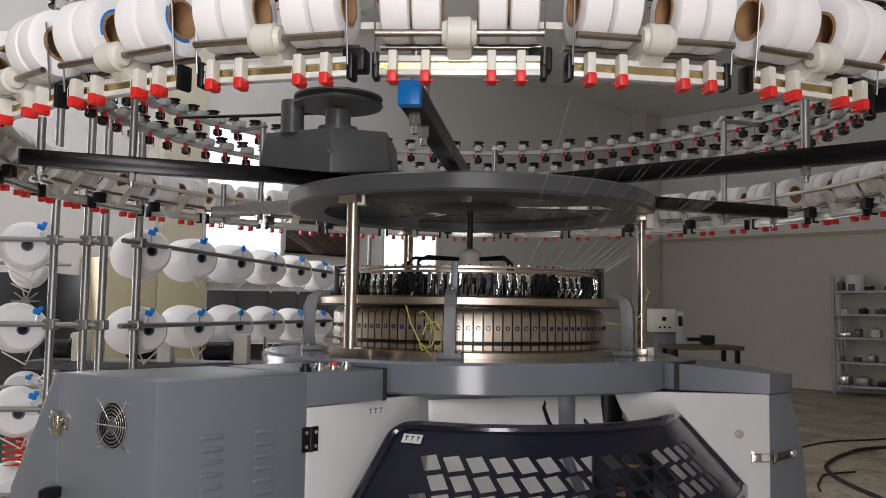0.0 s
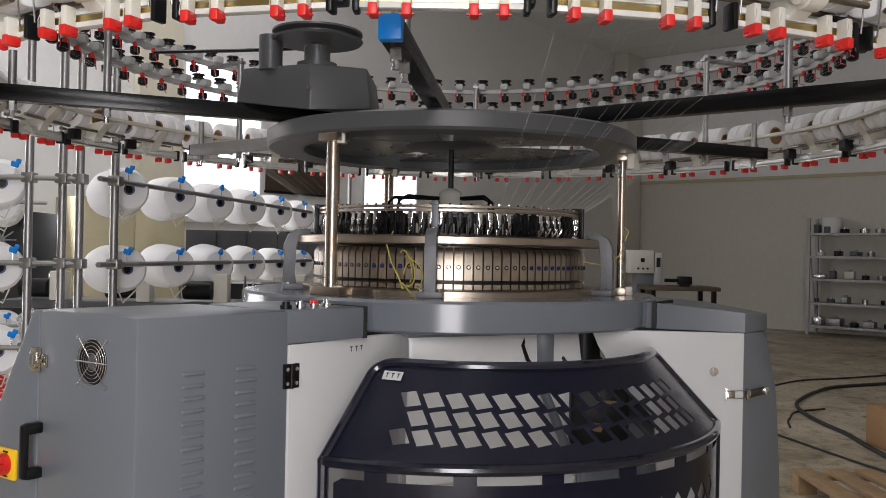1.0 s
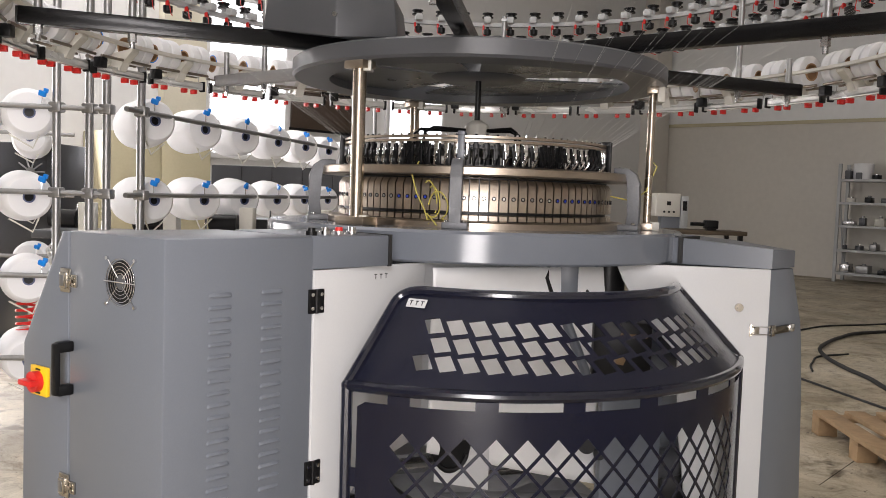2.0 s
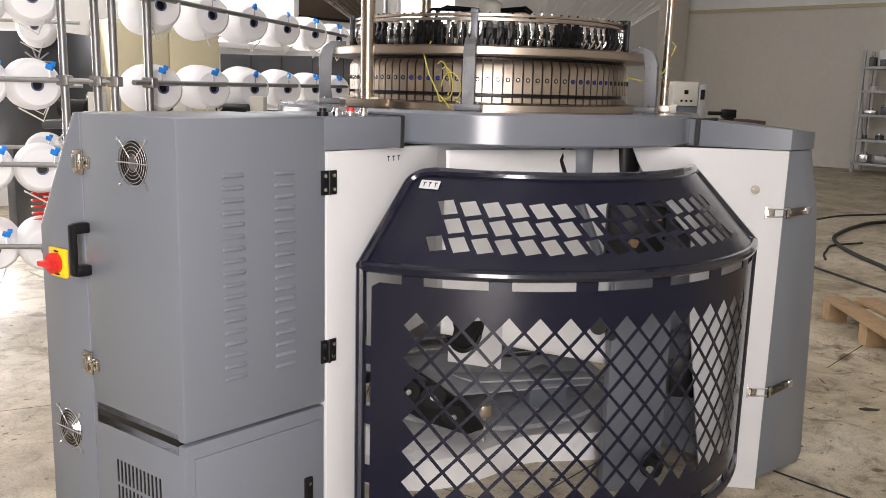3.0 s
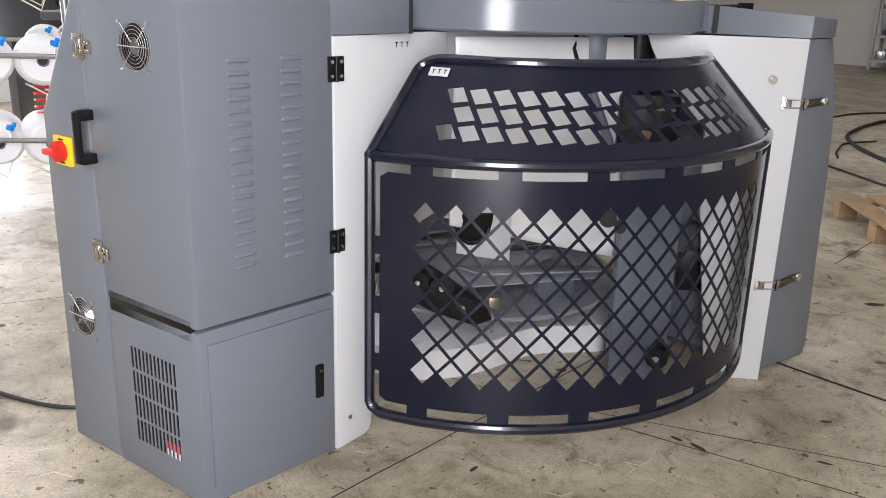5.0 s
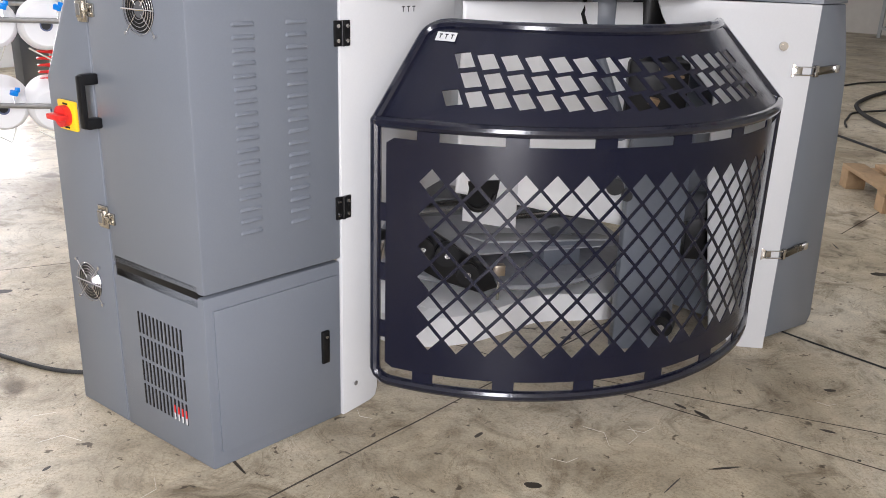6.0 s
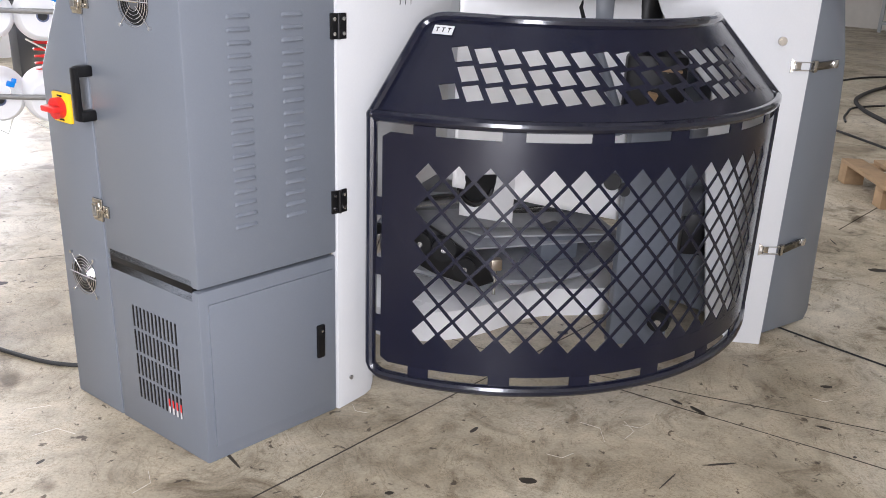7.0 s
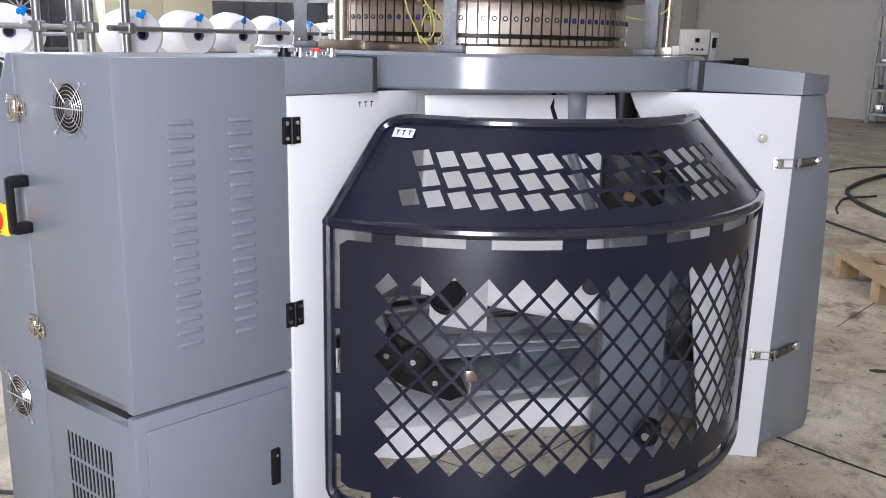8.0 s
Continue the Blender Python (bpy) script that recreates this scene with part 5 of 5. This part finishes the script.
def dark_console(k, x, wide, z0, z1, label, ribs):
    p = plan(k, x)
    t = thing("machine_console", label, "machine", "machines behind the creel", m=frame_on(p, RGT))
    part("panel", box(B(), 0, wide, 0, 0.5, z0, z1, None, 0.008), node_material("charcoal_panel", (0.03, 0.031, 0.034), 0.35, 0, 0.1, 30, 3), t)
    for s in (0.06, wide - 0.12):
        part("leg", box(B(), s, s + 0.06, 0.05, 0.45, 0, z0, None, 0.004), GREY_DARK, t)
    for i in range(1, ribs):
        part("seam", box(B(), wide * i / ribs - 0.003, wide * i / ribs + 0.003, -0.004, 0, z0 + 0.01, z1 - 0.01), BLACK, t)
    return t


dark_console(7.0, -1.94, 1.5, 1.10, 1.40, "charcoal machine panel with seams", 6)
dark_console(7.4, -1.9, 2.4, 0.55, 0.95, "charcoal machine housing on legs", 5)
con = dark_console(5.9, -3.25, 0.55, 0.70, 1.48, "black machine cabinet with a fan grille", 1)
bm = B()
c = Vector((0.36, -0.006, 1.28))
for i in range(10):
    a = radians(36 * i)
    tube(bm, [c + Vector((0.03 * math.cos(a), 0, 0.03 * math.sin(a))), c + Vector((0.10 * math.cos(a), 0, 0.10 * math.sin(a)))], 0.006, 5)
lathe(bm, [(0.001, 0), (0.03, 0), (0.03, 0.006), (0.001, 0.006)], 20, m=Matrix.Translation(c) @ pose(0, 0, 0, 90))
part("fan_grille", bm, ZINC, con, "grey star fan grille")

# small second machine with rails, tubes and cable coils behind the creel
aux = thing("warping_stand", "white and steel yarn stand with cables behind the creel", "machine", m=frame_on(plan(5.0, -2.35), RGT))
part("table", box(B(), -0.1, 1.5, 0, 0.45, 0.88, 0.93, None, 0.01), GREY_DARK, aux)
for x in (0, 0.5, 0.95, 1.4):
    part("leg", rod(B(), (x, 0.2, 0), (x, 0.2, 0.88), 0.025, 10), ZINC, aux)
    part("motor", rod(B(), (x, 0.05, 1.0), (x + 0.16, 0.05, 1.0), 0.055, 16), BLACK, aux)
    part("bracket", box(B(), x + 0.18, x + 0.26, 0.0, 0.1, 0.93, 1.10, None, 0.006), CREAM, aux)
for i in range(7):
    x = 0.05 + i * 0.2
    part("needle_tube", rod(B(), (x, 0.3, 0.93), (x, 0.3, 1.08), 0.008, 8), CHROME, aux)
for i in range(5):
    pts = [Vector((0.1 + 0.28 * i + 0.09 * math.cos(w * 1.1), -0.02 + 0.03 * math.sin(w * 2.3), 0.80 - 0.008 * w + 0.07 * math.sin(w))) for w in (0.5 * j for j in range(26))]
    part("cable", tube(B(), pts, 0.008, 6), (WHITE, CABLE, BLUE, CABLE, WHITE)[i], aux)
coil = thing("air_hose", "coiled red air hose hanging by the creel", "hose", m=Matrix.Translation(plan(4.15, -2.05)))
part("coil", tube(B(), [Vector((0.045 * math.cos(w), 0.045 * math.sin(w), 0.30 + w * 0.0052)) for w in (0.5 * j for j in range(130))], 0.007, 6), RED, coil)
part("fitting", rod(B(), (0, 0, 0.0), (0, 0, 0.30), 0.012, 8), STEEL, coil)


# control post, work bench and shelf by the beige wall
ctrl = thing("control_post", "cream control box on a steel post", "control box", m=frame_on(plan(10.6, 2.63), RGT))
part("box", box(B(), 0, 0.30, 0, 0.25, 1.04, 1.33, None, 0.008), CREAM, ctrl)
part("display", box(B(), 0.13, 0.18, -0.006, 0, 1.18, 1.23), BLACK, ctrl)
for x in (0.10, 0.16, 0.22):
    part("knob", rod(B(), (x, -0.012, 1.10), (x, 0, 1.10), 0.014, 10), BLACK, ctrl)
part("side_unit", box(B(), 0.31, 0.40, 0.0, 0.25, 0.9, 1.30, None, 0.006), ZINC_LIGHT, ctrl)
part("side_switch", box(B(), 0.33, 0.38, -0.006, 0.0, 1.12, 1.24), BLACK, ctrl)
part("post", box(B(), 0.08, 0.32, 0.04, 0.22, 0, 1.04, None, 0.006), GREY, ctrl)
bench = thing("work_bench", "dark wooden work bench with steel legs", "bench", m=frame_on(plan(10.0, 2.72), RGT))
part("bench_top", box(B(), 0, 0.85, 0, 0.6, 0.85, 0.90, None, 0.004), node_material("oiled_dark_wood", (0.09, 0.065, 0.04), 0.6, 0, 0.25, 30, 6), bench)
for x in (0.03, 0.76):
    for y in (0.03, 0.52):
        part("leg", box(B(), x, x + 0.05, y, y + 0.05, 0, 0.85), BLACK, bench)
vise = thing("bench_vise", "black bench vise on the work bench", "vise", m=frame_on(plan(10.0, 3.10), RGT) @ pose(0, 0.15, 0.90))
part("jaw", box(B(), 0, 0.16, -0.05, 0.05, 0.02, 0.12, None, 0.012), BLACK, vise)
part("base", box(B(), 0.03, 0.13, -0.06, 0.06, 0, 0.03, None, 0.006), BLACK, vise)
part("screw", rod(B(), (-0.16, 0, 0.07), (0.02, 0, 0.07), 0.022, 12), BLACK, vise)

SHELF_M = FA @ pose(3.68, -0.65, 0)
shelf = thing("steel_shelf", "grey steel shelf rack with machine parts on it", "shelf", m=SHELF_M)
for x in (0, 1.75):
    for y in (0, 0.45):
        part("upright", box(B(), x, x + 0.05, y, y + 0.05, 0, 1.95), ZINC_LIGHT, shelf)
LEVELS = (0.12, 0.50, 0.90, 1.28, 1.66)
for z in LEVELS:
    part("board", box(B(), 0, 1.8, 0, 0.5, z, z + 0.04), ZINC_LIGHT, shelf)
part("brace", tube(B(), [(0.02, 0.5, 0.2), (0.02, 0.0, 1.8)], 0.015, 6), ZINC_LIGHT, shelf)
rng = random.Random(5)
for z in LEVELS:
    x = 0.08
    while x < 1.6:
        w, h, d = rng.uniform(0.06, 0.2), rng.uniform(0.06, 0.16), rng.uniform(0.1, 0.3)
        it = thing("machine_part", "small machine part lying on the steel shelf", "machine part", "parts on the shelf", m=SHELF_M @ pose(x, 0.08, z + 0.04))
        mat = rng.choice((ZINC, BLACK, GREY_DARK, CREAM, STEEL))
        if rng.random() < 0.5:
            part("block", box(B(), 0, w, 0, d, 0, h, None, 0.012), mat, it)
            part("boss", rod(B(), (w / 2, d / 2, h), (w / 2, d / 2, h + 0.03), 0.03, 12), ZINC, it)
        else:
            part("ring", lathe(B(), [(h / 4, 0), (h / 2, 0), (h / 2, 0.07), (h / 4, 0.07)], 20, m=pose(w / 2, 0.1, 0)), mat, it)
            part("hub", rod(B(), (w / 2, 0.1, 0.0), (w / 2, 0.1, 0.09), h / 5, 12), STEEL, it)
        x += w + rng.uniform(0.05, 0.16)
roll = thing("white_roll", "white roll standing on top of the shelf", "roll", m=SHELF_M @ pose(0.32, 0.25, 1.70))
part("roll_body", lathe(B(), [(0.03, 0), (0.15, 0), (0.155, 0.02), (0.155, 0.24), (0.15, 0.26), (0.03, 0.26)], 28), YARN, roll)


# pallet, carton, hoses
def pallet(m):
    t = thing("wooden_pallet", "worn wooden pallet lying on the concrete", "pallet", m=m)
    for i in range(7):
        part("deck_board", box(B(), 0, 1.0, i * 0.17, i * 0.17 + 0.11, 0.100, 0.122, pose(0, 0, 0, 0, 0, (i % 3 - 1) * 0.6), 0.003), WOOD, t)
    for x in (0.0, 0.45, 0.9):
        part("stringer", box(B(), x, x + 0.09, 0, 1.13, 0.078, 0.100, None, 0.002), WOOD, t)
        for y in (0.0, 0.52, 1.03):
            part("block", box(B(), x, x + 0.09, y, y + 0.10, 0.0, 0.079, None, 0.003), WOOD, t)
    return t


pallet(Matrix.Translation((1.76, 1.82, 0)) @ pose(0, 0, 0, 0, 0, -86))
carton = thing("carton", "brown cardboard carton standing on the floor", "box", m=Matrix.Translation((2.73, 2.70, 0)) @ pose(0, 0, 0, 0, 0, 8))
part("carton_body", box(B(), 0, 0.5, 0, 0.4, 0, 0.27, None, 0.004), CARD, carton)
for y in (0.0, 0.2):
    part("flap", box(B(), 0.003, 0.497, y + 0.002, y + 0.198, 0.27, 0.275, None, 0.001), CARD, carton)


def hose(pts, r, label):
    bm = B()
    smooth = []
    for i in range(len(pts) - 1):
        p = [Vector((*pts[max(0, min(len(pts) - 1, i + j))], r)) for j in (-1, 0, 1, 2)]
        for k in range(8):
            u = k / 8
            smooth.append(0.5 * (2 * p[1] + (p[2] - p[0]) * u + (2 * p[0] - 5 * p[1] + 4 * p[2] - p[3]) * u * u + (3 * p[1] - p[0] - 3 * p[2] + p[3]) * u ** 3))
    tube(bm, smooth, r, 8)
    return tagged(part("floor_hose", bm, CABLE), label, "hose", "hoses on the floor")


hose([(4.8, 6.3), (3.52, 5.67), (3.13, 5.28), (2.83, 4.82), (2.68, 4.49), (2.61, 4.08), (2.61, 3.67), (2.64, 3.33), (2.62, 2.85), (2.66, 2.3), (3.0, 1.9)], 0.016, "black rubber hose looping over the concrete")
hose([(2.5, 5.2), (2.99, 5.80), (3.30, 6.09), (3.76, 6.31), (4.8, 6.9)], 0.009, "thin black cable lying across the concrete")
hose([(2.32, 3.55), (2.37, 3.75), (2.44, 3.92), (2.58, 4.20), (2.9, 4.4)], 0.008, "short black cable end on the concrete")
hose([(1.7, 4.3), (2.0, 3.6), (2.17, 3.15), (2.24, 2.92), (2.35, 2.57), (2.50, 2.15)], 0.008, "thin black cable on the floor behind the machine")
hose([(-3.4, -0.45), (-2.4, -0.62), (-1.6, -0.78), (-1.331, -0.868), (-1.12, -0.92), (-0.94, -0.90)], 0.006, "black power cable leading to the control cabinet")
hose([(1.35, -0.55), (1.05, -0.30), (0.92, -0.18), (0.75, 0.0)], 0.003, "thin pale cable beside the leg cover")

# ---- saw cuts, stains and threads on the floor ----
CUT = node_material("dirt_in_joint", (0.055, 0.045, 0.035), 0.9, 0, 0.3, 30, 6)


def joint(p, q, w, seed):
    bm = B()
    p, q = Vector((*p, 0)), Vector((*q, 0))
    d = (q - p)
    n = Vector((-d.y, d.x, 0)).normalized()
    steps = max(4, int(d.length / 0.12))
    rows = []
    for i in range(steps + 1):
        c = p + d * i / steps + n * noise.noise(Vector((i * 0.7, seed, 0))) * 0.004
        h = w * (0.7 + 0.6 * abs(noise.noise(Vector((i * 1.9, seed, 3)))))
        rows.append((bm.verts.new(c - n * h + Vector((0, 0, 0.0006))), bm.verts.new(c + n * h + Vector((0, 0, 0.0006)))))
    for a, b in zip(rows, rows[1:]):
        bm.faces.new((a[0], b[0], b[1], a[1]))
    return tagged(part("floor_joint", bm, CUT, floor), "dark dirty saw cut in the concrete")


joint((-1.45, -2.87), (1.10, 0.68), 0.0030, 1)
joint((-0.30, -0.43), (2.2, -1.52), 0.0030, 2)
joint((0.2, -0.64), (2.4, -1.13), 0.0022, 3)
joint((-3.6, -1.4), (-0.9, 0.27), 0.0028, 4)
joint((-3.2, 1.1), (-1.0, -1.6), 0.0022, 5)
joint((1.2, 3.2), (5.5, 1.3), 0.003, 6)
joint((1.5, 0.9), (5.2, 6.0), 0.003, 7)
STAIN = node_material("oil_stain", (0.035, 0.028, 0.020), 0.45, 0, 0.3, 30, 6)
rng = random.Random(11)


def stain(x, y, a, b, turn):
    bm = B()
    vs = []
    for i in range(22):
        w = 2 * math.pi * i / 22
        k = 1 + 0.22 * noise.noise(Vector((math.cos(w) * 1.6 + x * 9, math.sin(w) * 1.6, y * 7)))
        p = Matrix.Rotation(radians(turn), 2) @ Vector((a * k * math.cos(w), b * k * math.sin(w)))
        vs.append(bm.verts.new((x + p.x, y + p.y, 0.0009)))
    bm.faces.new(vs)
    return tagged(part("oil_stain", bm, STAIN, floor), "dark oil stain")


for x, y, a, b, t in ((0.201, -1.218, 0.020, 0.012, 0), (0.636, -0.825, 0.026, 0.008, -45), (0.585, -0.79, 0.018, 0.006, -40), (0.06, -1.03, 0.016, 0.006, 60), (-1.62, -0.43, 0.035, 0.018, 20), (1.02, -0.62, 0.018, 0.008, 10), (0.95, -0.85, 0.02, 0.006, -20), (1.35, -0.3, 0.03, 0.012, 30), (-0.9, -1.35, 0.012, 0.005, 70), (-0.10, -1.32, 0.010, 0.006, 15), (1.5, 0.4, 0.04, 0.02, 0), (2.2, 0.9, 0.05, 0.02, 40), (0.28, -0.42, 0.018, 0.012, 0), (-2.1, 0.1, 0.04, 0.02, 60)):
    stain(x, y, a, b, t)
for i in range(120):
    x, y = rng.uniform(-2.4, 2.8), rng.uniform(-1.9, 2.6)
    s = rng.uniform(0.0015, 0.006)
    stain(x, y, s * rng.choice((1.2, 1.8, 2.5, 6.0, 11.0)), s * rng.choice((1.0, 0.5)), rng.uniform(0, 180))
LINT = node_material("lint", (0.70, 0.67, 0.60), 0.9)
bm = B()
for i in range(40):
    x, y, w = rng.uniform(-1.2, 1.8), rng.uniform(-1.9, -0.2), rng.uniform(0, 6.28)
    l = rng.uniform(0.01, 0.06)
    tube(bm, [(x, y, 0.0012), (x + l * math.cos(w), y + l * math.sin(w), 0.0016), (x + l * 1.7 * math.cos(w + 0.5), y + l * 1.7 * math.sin(w + 0.5), 0.0012)], 0.0005, 4)
tagged(part("thread_scraps", bm, LINT), "pale thread scraps scattered on the concrete", "litter", kind="stuff")
